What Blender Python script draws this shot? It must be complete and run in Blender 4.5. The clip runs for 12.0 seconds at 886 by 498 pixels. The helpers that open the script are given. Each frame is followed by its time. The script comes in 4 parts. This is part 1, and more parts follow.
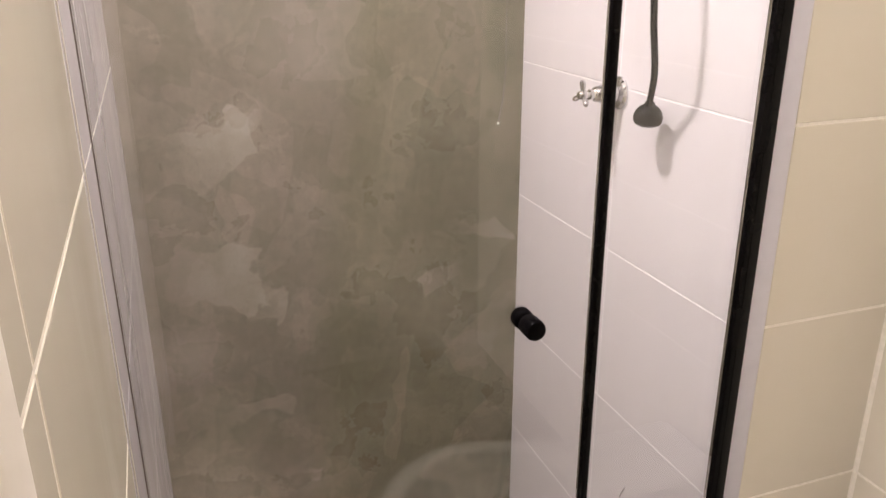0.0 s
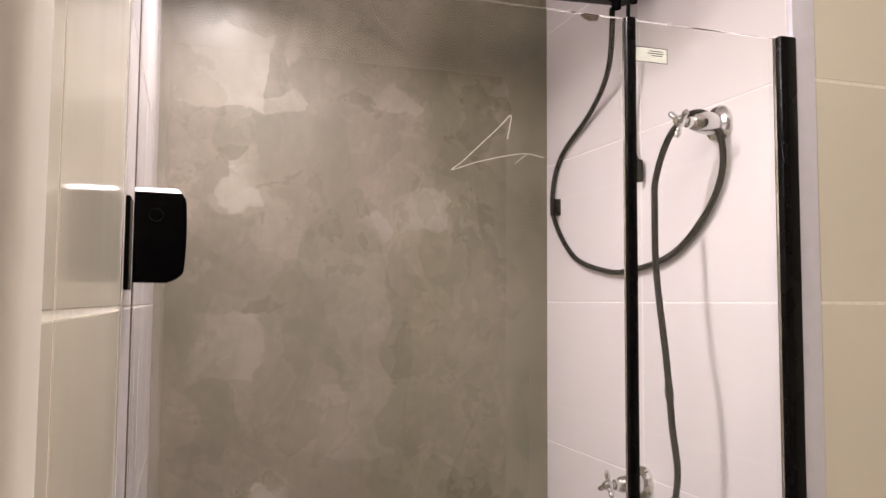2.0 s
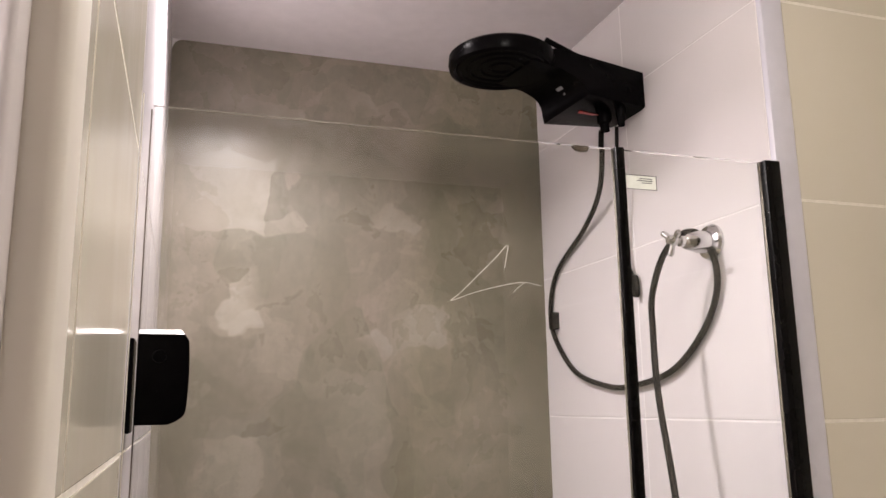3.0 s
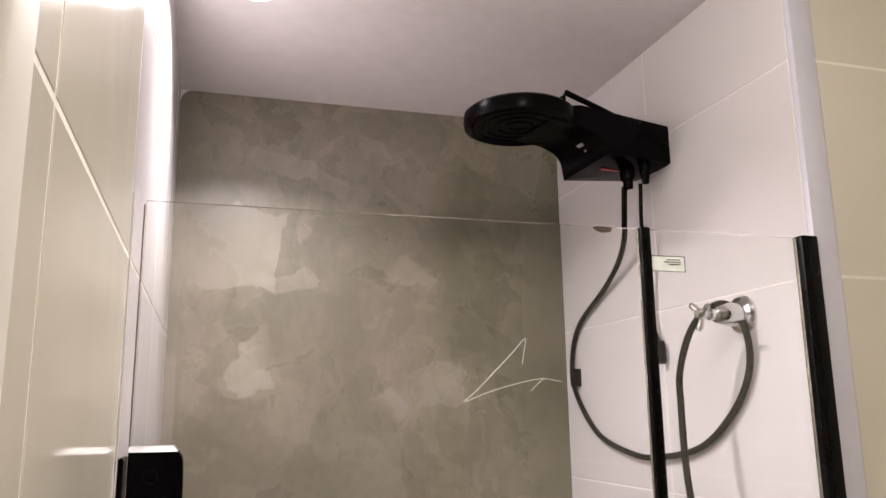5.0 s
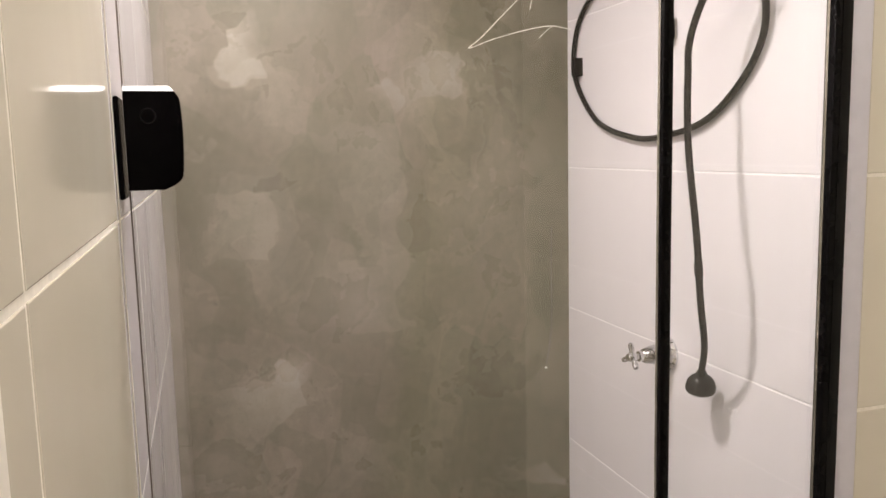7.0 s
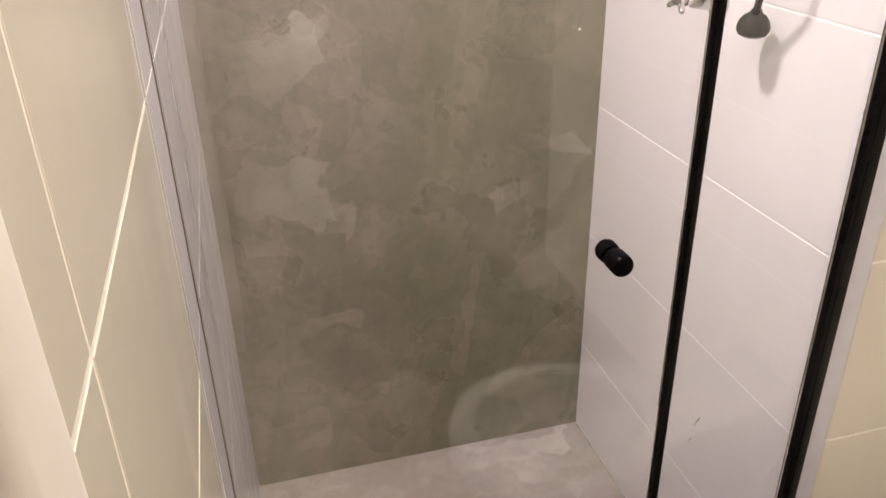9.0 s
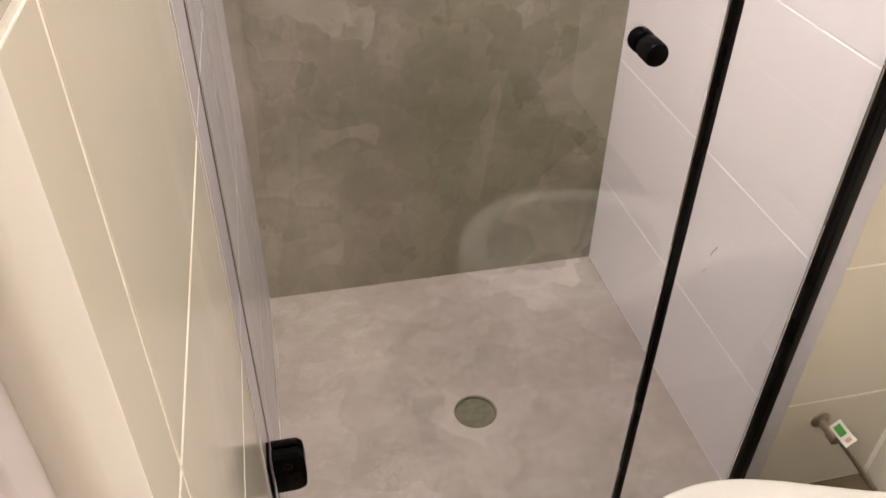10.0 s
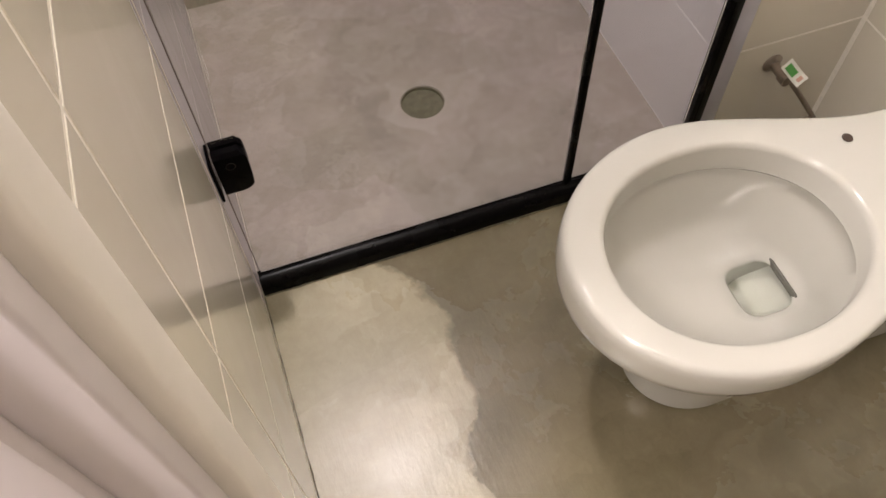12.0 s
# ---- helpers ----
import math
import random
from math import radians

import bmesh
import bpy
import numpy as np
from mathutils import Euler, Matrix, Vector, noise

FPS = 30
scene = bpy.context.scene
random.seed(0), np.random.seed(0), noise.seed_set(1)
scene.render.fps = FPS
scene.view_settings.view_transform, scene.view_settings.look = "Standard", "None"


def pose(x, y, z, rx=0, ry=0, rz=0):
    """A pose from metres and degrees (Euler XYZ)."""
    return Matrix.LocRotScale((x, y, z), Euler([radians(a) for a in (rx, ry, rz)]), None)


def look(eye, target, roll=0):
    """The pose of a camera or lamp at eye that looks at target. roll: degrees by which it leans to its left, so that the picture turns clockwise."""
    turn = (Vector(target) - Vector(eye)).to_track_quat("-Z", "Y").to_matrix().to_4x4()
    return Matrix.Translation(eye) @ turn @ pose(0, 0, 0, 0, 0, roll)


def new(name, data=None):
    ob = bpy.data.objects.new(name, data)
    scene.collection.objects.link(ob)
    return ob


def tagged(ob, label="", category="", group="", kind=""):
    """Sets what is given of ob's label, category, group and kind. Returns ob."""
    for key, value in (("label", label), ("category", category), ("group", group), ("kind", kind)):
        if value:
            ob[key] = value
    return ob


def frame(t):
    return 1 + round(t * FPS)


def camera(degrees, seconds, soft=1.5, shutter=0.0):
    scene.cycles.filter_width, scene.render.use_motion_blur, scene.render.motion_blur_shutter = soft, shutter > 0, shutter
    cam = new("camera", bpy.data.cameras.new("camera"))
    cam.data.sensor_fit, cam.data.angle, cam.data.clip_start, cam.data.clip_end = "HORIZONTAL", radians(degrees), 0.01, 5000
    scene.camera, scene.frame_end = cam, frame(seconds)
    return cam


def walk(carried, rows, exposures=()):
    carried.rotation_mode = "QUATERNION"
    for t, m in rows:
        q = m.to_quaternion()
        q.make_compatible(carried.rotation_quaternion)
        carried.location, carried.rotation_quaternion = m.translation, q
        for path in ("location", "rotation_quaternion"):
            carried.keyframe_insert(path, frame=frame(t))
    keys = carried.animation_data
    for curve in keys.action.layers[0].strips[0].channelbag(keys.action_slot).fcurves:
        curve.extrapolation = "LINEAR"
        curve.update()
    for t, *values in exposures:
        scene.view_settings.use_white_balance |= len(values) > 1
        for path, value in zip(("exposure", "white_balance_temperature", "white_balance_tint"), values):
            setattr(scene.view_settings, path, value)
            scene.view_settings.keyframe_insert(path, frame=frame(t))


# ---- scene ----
cam = camera(58.6, 12.0)
PATH = [
    (0, (0.074, -0.859, 1.436), (0.711, 0.905, 0.742), -0.2),
    (0.5, (0.074, -0.873, 1.454), (0.677, 0.97, 0.963), 1.4),
    (1, (0.072, -0.878, 1.478), (0.663, 0.979, 1.19), 1.3),
    (1.5, (0.071, -0.883, 1.504), (0.67, 1.025, 1.438), 0.9),
    (2, (0.061, -0.889, 1.528), (0.678, 1.008, 1.664), 0.4),
    (2.5, (0.057, -0.903, 1.552), (0.672, 0.978, 1.843), -0.2),
    (3, (0.054, -0.905, 1.564), (0.667, 0.96, 1.949), -0.9),
    (3.5, (0.049, -0.908, 1.584), (0.643, 0.949, 2.031), -1.3),
    (3.7, (0.059, -0.897, 1.612), (0.63, 0.962, 2.079), -1.1),
    (5.3, (0.078, -0.862, 1.675), (0.637, 1.026, 2.028), -0.7),
    (5.5, (0.073, -0.856, 1.668), (0.641, 1.041, 1.951), -0.9),
    (6, (0.072, -0.852, 1.633), (0.649, 1.06, 1.73), -1.1),
    (6.5, (0.071, -0.837, 1.605), (0.656, 1.074, 1.525), -1.2),
    (7, (0.074, -0.828, 1.579), (0.651, 1.071, 1.329), -1.4),
    (7.2, (0.072, -0.822, 1.568), (0.645, 1.068, 1.251), -1.5),
    (8.8, (0.077, -0.787, 1.463), (0.544, 0.957, 0.603), -1.4),
    (9, (0.078, -0.783, 1.443), (0.531, 0.933, 0.522), -1.3),
    (9.5, (0.082, -0.775, 1.388), (0.489, 0.859, 0.309), -0.5),
    (10, (0.086, -0.784, 1.345), (0.443, 0.755, 0.118), 0.9),
    (10.5, (0.089, -0.788, 1.299), (0.387, 0.639, -0.071), 1.3),
    (11, (0.089, -0.784, 1.276), (0.345, 0.511, -0.227), 1.5),
    (11.5, (0.092, -0.792, 1.251), (0.325, 0.367, -0.362), 0.4),
    (12, (0.098, -0.794, 1.248), (0.423, 0.224, -0.442), -2.3),
]
EXPOSURES = [(0, 0.36, 6480, 12), (1, 0.09, 6500, 13), (2, -0.15, 6540, 13), (2.5, -0.24, 6500, 12), (3.5, -0.33, 6420, 10), (3.7, -0.35, 6420, 10), (5.3, -0.38, 6400, 8), (6, -0.30, 6450, 7), (7, -0.07, 6500, 7), (9, 0.50, 6500, 10), (9.5, 0.57, 6500, 10), (10, 0.66, 6520, 10), (10.5, 0.62, 6500, 10), (11.5, 0.39, 6480, 10), (12, 0.29, 6480, 10)]
walk(cam, [(t, look(eye, target, roll)) for t, eye, target, roll in PATH], EXPOSURES)

# ---- plan, in metres: x along the glass, y into the shower, z up ----
W, D, H = 0.865, 0.797, 2.355          # shower width, depth, ceiling height
GLASS_TOP = 1.90
STUB_X0, EAST = 0.905, 1.157           # stub wall beside the shower, bathroom's far wall
SOUTH = -1.75                          # wall behind the camera
JAMB = -0.619                          # face of the door jamb
LEFT_ROWS = (0.018, 0.325, 0.635, 0.944, 1.241, 1.5205, 1.83, 2.13, H)
ROWS = (0.0, 0.262, 0.580, 0.902, 1.214, 1.532, 1.850, 2.168, H)

# ---- world and lamps ----
world = bpy.data.worlds.new("world")
world.use_nodes = True
world.node_tree.nodes["Background"].inputs["Color"].default_value = (0.9, 0.85, 0.8, 1)
world.node_tree.nodes["Background"].inputs["Strength"].default_value = 0.02
scene.world = world


def lamp(name, size, power, colour, m):
    data = bpy.data.lights.new(name, "AREA")
    data.shape, data.size, data.energy, data.color = "DISK", size, power, colour
    ob = new(name, data)
    ob.matrix_world = m
    return ob


LAMP = (0.130, 0.315)
spot = lamp("shower_lamp_light", 0.12, 12.5, (1.0, 0.905, 0.895), pose(LAMP[0], LAMP[1], H - 0.034))
spot.data.spread = radians(142)
globe = bpy.data.lights.new("bathroom_lamp_light", "POINT")
globe.energy, globe.color, globe.shadow_soft_size = 9.6, (1.0, 0.93, 0.85), 0.04
new("bathroom_lamp_light", globe).matrix_world = pose(0.36, -0.48, H - 0.08)
lamp("bedroom_lamp_light", 0.30, 36.0, (1.0, 0.91, 0.89), pose(-0.85, -1.05, H - 0.03))


# ---- materials ----
def material(name, build):
    m = bpy.data.materials.new(name)
    m.use_nodes = True
    nt = m.node_tree
    build(nt, nt.nodes["Principled BSDF"])
    return m


def node(nt, kind, **values):
    n = nt.nodes.new(kind)
    for k, v in values.items():
        n.inputs[k.replace("_", " ")].default_value = v
    return n


def coords(nt, scale=(1, 1, 1)):
    """World position, so that neighbouring pieces do not repeat."""
    g = nt.nodes.new("ShaderNodeNewGeometry")
    m = nt.nodes.new("ShaderNodeMapping")
    m.inputs["Scale"].default_value = scale
    nt.links.new(g.outputs["Position"], m.inputs["Vector"])
    return m.outputs["Vector"]


def noise_of(nt, vec, scale, detail=4.0, rough=0.55, dist=0.0):
    n = node(nt, "ShaderNodeTexNoise", Scale=scale, Detail=detail, Roughness=rough, Distortion=dist)
    nt.links.new(vec, n.inputs["Vector"])
    return n.outputs["Fac"]


def ramp(nt, fac, stops):
    r = nt.nodes.new("ShaderNodeValToRGB")
    while len(r.color_ramp.elements) < len(stops):
        r.color_ramp.elements.new(0.5)
    for e, (p, c) in zip(r.color_ramp.elements, stops):
        e.position, e.color = p, (*c, 1) if len(c) == 3 else (c[0],) * 3 + (1,)
    nt.links.new(fac, r.inputs["Fac"])
    return r.outputs["Color"]


def mix(nt, fac, a, b, mode="MIX"):
    m = nt.nodes.new("ShaderNodeMix")
    m.data_type, m.blend_type = "RGBA", mode
    for s, v in ((0, fac), (6, a), (7, b)):
        if hasattr(v, "is_output"):
            nt.links.new(v, m.inputs[s])
        else:
            m.inputs[s].default_value = v if s == 0 else (*v, 1)
    return m.outputs[2]


def bump(nt, bsdf, height, strength, distance):
    b = node(nt, "ShaderNodeBump", Strength=strength, Distance=distance)
    nt.links.new(height, b.inputs["Height"])
    nt.links.new(b.outputs["Normal"], bsdf.inputs["Normal"])


def plain(colour, rough, metal=0.0, grain=0.06, size=60.0, relief=0.0, shine=0.5):
    """A plain finish with a little grain, smudges and relief."""
    def build(nt, b):
        v = coords(nt)
        f = noise_of(nt, v, size, 5.0)
        lo, hi = [tuple(min(1.0, c * k) for c in colour) for k in (1 - grain, 1 + grain)]
        nt.links.new(ramp(nt, f, [(0.3, lo), (0.7, hi)]), b.inputs["Base Color"])
        big = noise_of(nt, v, size / 9, 3.0)
        nt.links.new(ramp(nt, big, [(0.3, (max(0.02, rough * 0.75),)), (0.75, (min(1, rough * 1.3),))]), b.inputs["Roughness"])
        b.inputs["Metallic"].default_value = metal
        b.inputs["Specular IOR Level"].default_value = shine
        if relief:
            bump(nt, b, f, 0.3, relief)
    return build


def tile_finish(colour, streak, rough=0.12, smear=0.30, stretch=0.35):
    """Glazed tile: slightly wavy, faint tone from tile to tile, thin cement haze left by the fitters."""
    def build(nt, b):
        v = coords(nt)
        info = nt.nodes.new("ShaderNodeObjectInfo")
        tone = ramp(nt, info.outputs["Random"], [(0.0, tuple(c * 0.965 for c in colour)), (1.0, colour)])
        haze = noise_of(nt, coords(nt, (1.0, 1.0, stretch)), 5.5, 6.0, 0.62, 0.6)
        hz = ramp(nt, haze, [(0.50, (0.0,)), (0.72, (smear,))])
        nt.links.new(mix(nt, hz, tone, streak), b.inputs["Base Color"])
        nt.links.new(ramp(nt, haze, [(0.4, (rough,)), (0.75, (rough + 0.10,))]), b.inputs["Roughness"])
        wavy = noise_of(nt, v, 7.0, 1.0)
        bump(nt, b, wavy, 0.10, 0.003)
    return build


def cement(dark, mid, light, rough, seed, patch=3.2, marks=0.7, relief=0.0012, zone=None, streak=None, patches=(), plane="XZ", weight=0.35):
    """Trowelled burnt cement: cloudy patches, crisp trowel edges that fade out on one side, smears and pinholes.
    zone: a broad area of another trowel pass, on the bathroom floor also holding toilet shade; streak: stretch of the
    fine brush relief."""
    def build(nt, b):
        g = nt.nodes.new("ShaderNodeNewGeometry")
        mp = nt.nodes.new("ShaderNodeMapping")
        mp.inputs["Location"].default_value = seed
        nt.links.new(g.outputs["Position"], mp.inputs["Vector"])
        v = mp.outputs["Vector"]
        warp = node(nt, "ShaderNodeTexNoise", Scale=8.0, Detail=6.0, Roughness=0.6)
        nt.links.new(v, warp.inputs["Vector"])
        off = nt.nodes.new("ShaderNodeVectorMath")
        off.operation = "MULTIPLY_ADD"
        off.inputs[1].default_value = (0.09, 0.09, 0.09)
        nt.links.new(warp.outputs["Color"], off.inputs[0])
        nt.links.new(v, off.inputs[2])
        wv = off.outputs["Vector"]
        broad = noise_of(nt, v, patch * 0.55, 2.0, 0.5)
        cloud = noise_of(nt, wv, patch * 1.1, 6.0, 0.60, 0.3)
        fine = noise_of(nt, v, 42.0, 6.0, 0.65, 0.3)
        base = ramp(nt, cloud, [(0.30, dark), (0.50, mid), (0.74, light)])
        base = mix(nt, 0.36, base, ramp(nt, broad, [(0.32, (0.68, 0.69, 0.65)), (0.66, (1.0, 0.955, 0.965))]), "MULTIPLY")
        # crisp trowel edges: two thresholded layers, each fading away behind its edge
        edge = noise_of(nt, wv, patch * 1.7, 4.0, 0.55, 0.4)
        m1 = ramp(nt, edge, [(0.532, (0.0,)), (0.546, (0.9 * marks,)), (0.72, (0.40 * marks,))])
        col = mix(nt, m1, base, tuple(c * 1.12 for c in light))
        shift = nt.nodes.new("ShaderNodeMapping")
        shift.inputs["Location"].default_value = (4.7, 2.1, 8.8)
        shift.inputs["Scale"].default_value = (1.0, 1.0, 0.7)
        nt.links.new(wv, shift.inputs["Vector"])
        edge2 = noise_of(nt, shift.outputs["Vector"], patch * 2.4, 4.0, 0.5, 0.3)
        m2 = ramp(nt, edge2, [(0.37, (0.1 * marks,)), (0.445, (0.6 * marks,)), (0.457, (0.0,))])
        col = mix(nt, m2, col, tuple(c * 0.92 for c in dark))
        small = noise_of(nt, wv, patch * 6.0, 3.0, 0.5, 0.8)
        m3 = ramp(nt, small, [(0.61, (0.0,)), (0.63, (0.55 * marks,)), (0.74, (0.06,))])
        col = mix(nt, m3, col, tuple(c * 1.05 for c in light))
        col = mix(nt, 0.35, col, ramp(nt, fine, [(0.3, (0.60, 0.59, 0.57)), (0.7, (1.0, 1.0, 1.0))]), "MULTIPLY")
        # brush drags: thin uneven lines
        drag = noise_of(nt, coords(nt, (38.0, 38.0, 8.0)), 1.0, 4.0, 0.65, 1.4)
        col = mix(nt, 0.4, col, ramp(nt, drag, [(0.36, (0.86, 0.855, 0.85)), (0.60, (1.0, 1.0, 1.0))]), "MULTIPLY")
        # blocky overlapping passes, each a slightly different tone, warm or olive
        near = nt.nodes.new("ShaderNodeVectorMath")
        near.operation = "MULTIPLY_ADD"
        near.inputs[1].default_value = (0.05, 0.05, 0.05)
        calm = node(nt, "ShaderNodeTexNoise", Scale=9.0, Detail=2.5, Roughness=0.5)
        nt.links.new(v, calm.inputs["Vector"])
        nt.links.new(calm.outputs["Color"], near.inputs[0])
        nt.links.new(v, near.inputs[2])
        for cells, strength in ((4.5, 0.66), (11.0, 0.42)):
            block = node(nt, "ShaderNodeTexVoronoi", Scale=cells)
            block.distance = "CHEBYCHEV"
            tilt = nt.nodes.new("ShaderNodeMapping")
            tilt.inputs["Rotation"].default_value = (0, 0.35 + cells * 0.21, 0) if plane == "XZ" else (0, 0, 0.35 + cells * 0.21)
            tilt.inputs["Scale"].default_value = (1.0, 1.0, 0.62) if plane == "XZ" else (0.7, 1.0, 1.0)
            nt.links.new(near.outputs["Vector"], tilt.inputs["Vector"])
            nt.links.new(tilt.outputs["Vector"], block.inputs["Vector"])
            tone = nt.nodes.new("ShaderNodeSeparateColor")
            nt.links.new(block.outputs["Color"], tone.inputs["Color"])
            col = mix(nt, strength * (1.0 if plane == "XZ" else 0.6), col, ramp(nt, tone.outputs["Red"], [(0.0, (0.76, 0.77, 0.69)), (0.5, (0.95, 0.93, 0.90)), (1.0, (1.16, 1.12, 1.13))]), "MULTIPLY")
        pin = node(nt, "ShaderNodeTexVoronoi", Scale=19.0)
        nt.links.new(wv, pin.inputs["Vector"])
        hole = ramp(nt, pin.outputs["Distance"], [(0.03, (0.45,)), (0.06, (0.0,))])
        col = mix(nt, hole, col, tuple(c * 0.5 for c in dark))
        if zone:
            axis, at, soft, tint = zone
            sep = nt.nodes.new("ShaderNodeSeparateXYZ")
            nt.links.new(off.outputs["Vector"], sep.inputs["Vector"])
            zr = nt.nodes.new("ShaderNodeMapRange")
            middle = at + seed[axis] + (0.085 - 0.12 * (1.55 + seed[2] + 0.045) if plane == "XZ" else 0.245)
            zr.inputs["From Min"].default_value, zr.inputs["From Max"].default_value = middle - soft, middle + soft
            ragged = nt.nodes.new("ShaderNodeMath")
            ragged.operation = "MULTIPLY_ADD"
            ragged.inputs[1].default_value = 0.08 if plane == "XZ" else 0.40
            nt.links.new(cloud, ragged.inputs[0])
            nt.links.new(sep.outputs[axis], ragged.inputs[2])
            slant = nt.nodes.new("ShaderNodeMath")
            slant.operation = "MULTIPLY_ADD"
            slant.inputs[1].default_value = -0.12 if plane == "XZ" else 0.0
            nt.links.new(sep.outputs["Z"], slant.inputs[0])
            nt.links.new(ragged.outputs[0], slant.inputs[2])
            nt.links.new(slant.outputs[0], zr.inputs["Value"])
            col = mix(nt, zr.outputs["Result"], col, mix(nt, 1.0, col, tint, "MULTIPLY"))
        # single trowel passes, each with a ragged, partly faded edge
        jag = nt.nodes.new("ShaderNodeVectorMath")
        jag.operation = "MULTIPLY_ADD"
        flat = (0.15, 0.0, 0.15) if plane == "XZ" else (0.16, 0.16, 0.0)
        half = flat[0] / 2
        jag.inputs[1].default_value = flat
        rag = node(nt, "ShaderNodeTexNoise", Scale=9.0, Detail=3.5, Roughness=0.5)
        nt.links.new(v, rag.inputs["Vector"])
        nt.links.new(rag.outputs["Color"], jag.inputs[0])
        nt.links.new(g.outputs["Position"], jag.inputs[2])
        for x, z, wide, high, turn, gain in patches:
            cen = nt.nodes.new("ShaderNodeMapping")
            cen.vector_type = "TEXTURE"
            cen.inputs["Location"].default_value = (x + half, 0, z + half) if plane == "XZ" else (x + half, z + half, 0)
            cen.inputs["Rotation"].default_value = (0, -radians(turn), 0) if plane == "XZ" else (0, 0, radians(turn))
            nt.links.new(jag.outputs["Vector"], cen.inputs["Vector"])
            ab = nt.nodes.new("ShaderNodeVectorMath")
            ab.operation = "ABSOLUTE"
            nt.links.new(cen.outputs["Vector"], ab.inputs[0])
            less = nt.nodes.new("ShaderNodeVectorMath")
            less.operation = "SUBTRACT"
            less.inputs[1].default_value = (wide, 0, high) if plane == "XZ" else (wide, high, 0)
            nt.links.new(ab.outputs["Vector"], less.inputs[0])
            sp = nt.nodes.new("ShaderNodeSeparateXYZ")
            nt.links.new(less.outputs["Vector"], sp.inputs["Vector"])
            big = nt.nodes.new("ShaderNodeMath")
            big.operation = "MAXIMUM"
            nt.links.new(sp.outputs["X"], big.inputs[0])
            nt.links.new(sp.outputs[plane[1]], big.inputs[1])
            inside = nt.nodes.new("ShaderNodeMapRange")
            inside.inputs["From Min"].default_value, inside.inputs["From Max"].default_value = 0.001, -0.003
            nt.links.new(big.outputs[0], inside.inputs["Value"])
            # one side of the pass stays crisp, the other thins out
            where = nt.nodes.new("ShaderNodeSeparateXYZ")
            nt.links.new(cen.outputs["Vector"], where.inputs["Vector"])
            fade = nt.nodes.new("ShaderNodeMapRange")
            fade.inputs["From Min"].default_value, fade.inputs["From Max"].default_value = (-wide, wide * 0.6) if turn % 2 == 0 else (wide, -wide * 0.6)
            fade.inputs["To Min"].default_value = 0.12
            nt.links.new(where.outputs["X"], fade.inputs["Value"])
            thin = nt.nodes.new("ShaderNodeMath")
            thin.operation = "MULTIPLY"
            nt.links.new(inside.outputs["Result"], thin.inputs[0])
            nt.links.new(fade.outputs["Result"], thin.inputs[1])
            worn = nt.nodes.new("ShaderNodeMath")
            worn.operation = "MULTIPLY"
            nt.links.new(thin.outputs[0], worn.inputs[0])
            nt.links.new(ramp(nt, cloud, [(0.34, (0.45 * abs(gain),)), (0.58, (1.15 * abs(gain),))]), worn.inputs[1])
            col = mix(nt, worn.outputs[0], col, tuple(c * 1.20 for c in light) if gain > 0 else tuple(c * 0.80 for c in dark))
        nt.links.new(col, b.inputs["Base Color"])
        nt.links.new(ramp(nt, cloud, [(0.38, (rough + 0.12,)), (0.62, (rough,))]), b.inputs["Roughness"])
        height = nt.nodes.new("ShaderNodeMath")
        height.operation = "MULTIPLY_ADD"
        height.inputs[1].default_value = weight if streak else 0.07
        nt.links.new(noise_of(nt, coords(nt, streak), 1.0, 4.0, 0.6) if streak else fine, height.inputs[0])
        nt.links.new(edge, height.inputs[2])
        bump(nt, b, height.outputs[0], 0.40, relief)
    return build


def glass_build(nt, b):
    b.inputs["Base Color"].default_value = (0.985, 0.995, 0.99, 1)
    b.inputs["Roughness"].default_value = 0.0
    b.inputs["IOR"].default_value = 1.5
    b.inputs["Transmission Weight"].default_value = 1.0


def water_build(nt, b):
    b.inputs["Base Color"].default_value = (0.82, 0.86, 0.78, 1)
    b.inputs["Roughness"].default_value = 0.02
    b.inputs["IOR"].default_value = 1.33
    b.inputs["Transmission Weight"].default_value = 1.0


def lamp_build(nt, b):
    b.inputs["Emission Color"].default_value = (1, 0.95, 0.9, 1)
    b.inputs["Emission Strength"].default_value = 6.0


def hose_build(nt, b):
    """Black corrugated plastic, faint dried splashes."""
    v = coords(nt)
    f = noise_of(nt, v, 45.0, 4.0)
    nt.links.new(ramp(nt, f, [(0.3, (0.005, 0.0036, 0.0032)), (0.62, (0.007, 0.0052, 0.0046)), (0.82, (0.020, 0.016, 0.015))]), b.inputs["Base Color"])
    b.inputs["Roughness"].default_value = 0.38
    b.inputs["Specular IOR Level"].default_value = 0.10


M_WHITE = material("white_tile", tile_finish((0.735, 0.698, 0.700), (0.665, 0.638, 0.645), 0.05))
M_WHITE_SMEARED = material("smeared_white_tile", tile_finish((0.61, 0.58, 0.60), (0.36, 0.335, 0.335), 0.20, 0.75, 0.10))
M_BEIGE = material("beige_tile", tile_finish((0.74, 0.695, 0.59), (0.75, 0.71, 0.65), 0.085))
M_GROUT = material("pale_grout", plain((0.90, 0.86, 0.78), 0.8, 0, 0.08, 120, 0.0006))
M_GROUT_W = material("white_grout", plain((0.82, 0.79, 0.785), 0.8, 0, 0.06, 120, 0.0006))
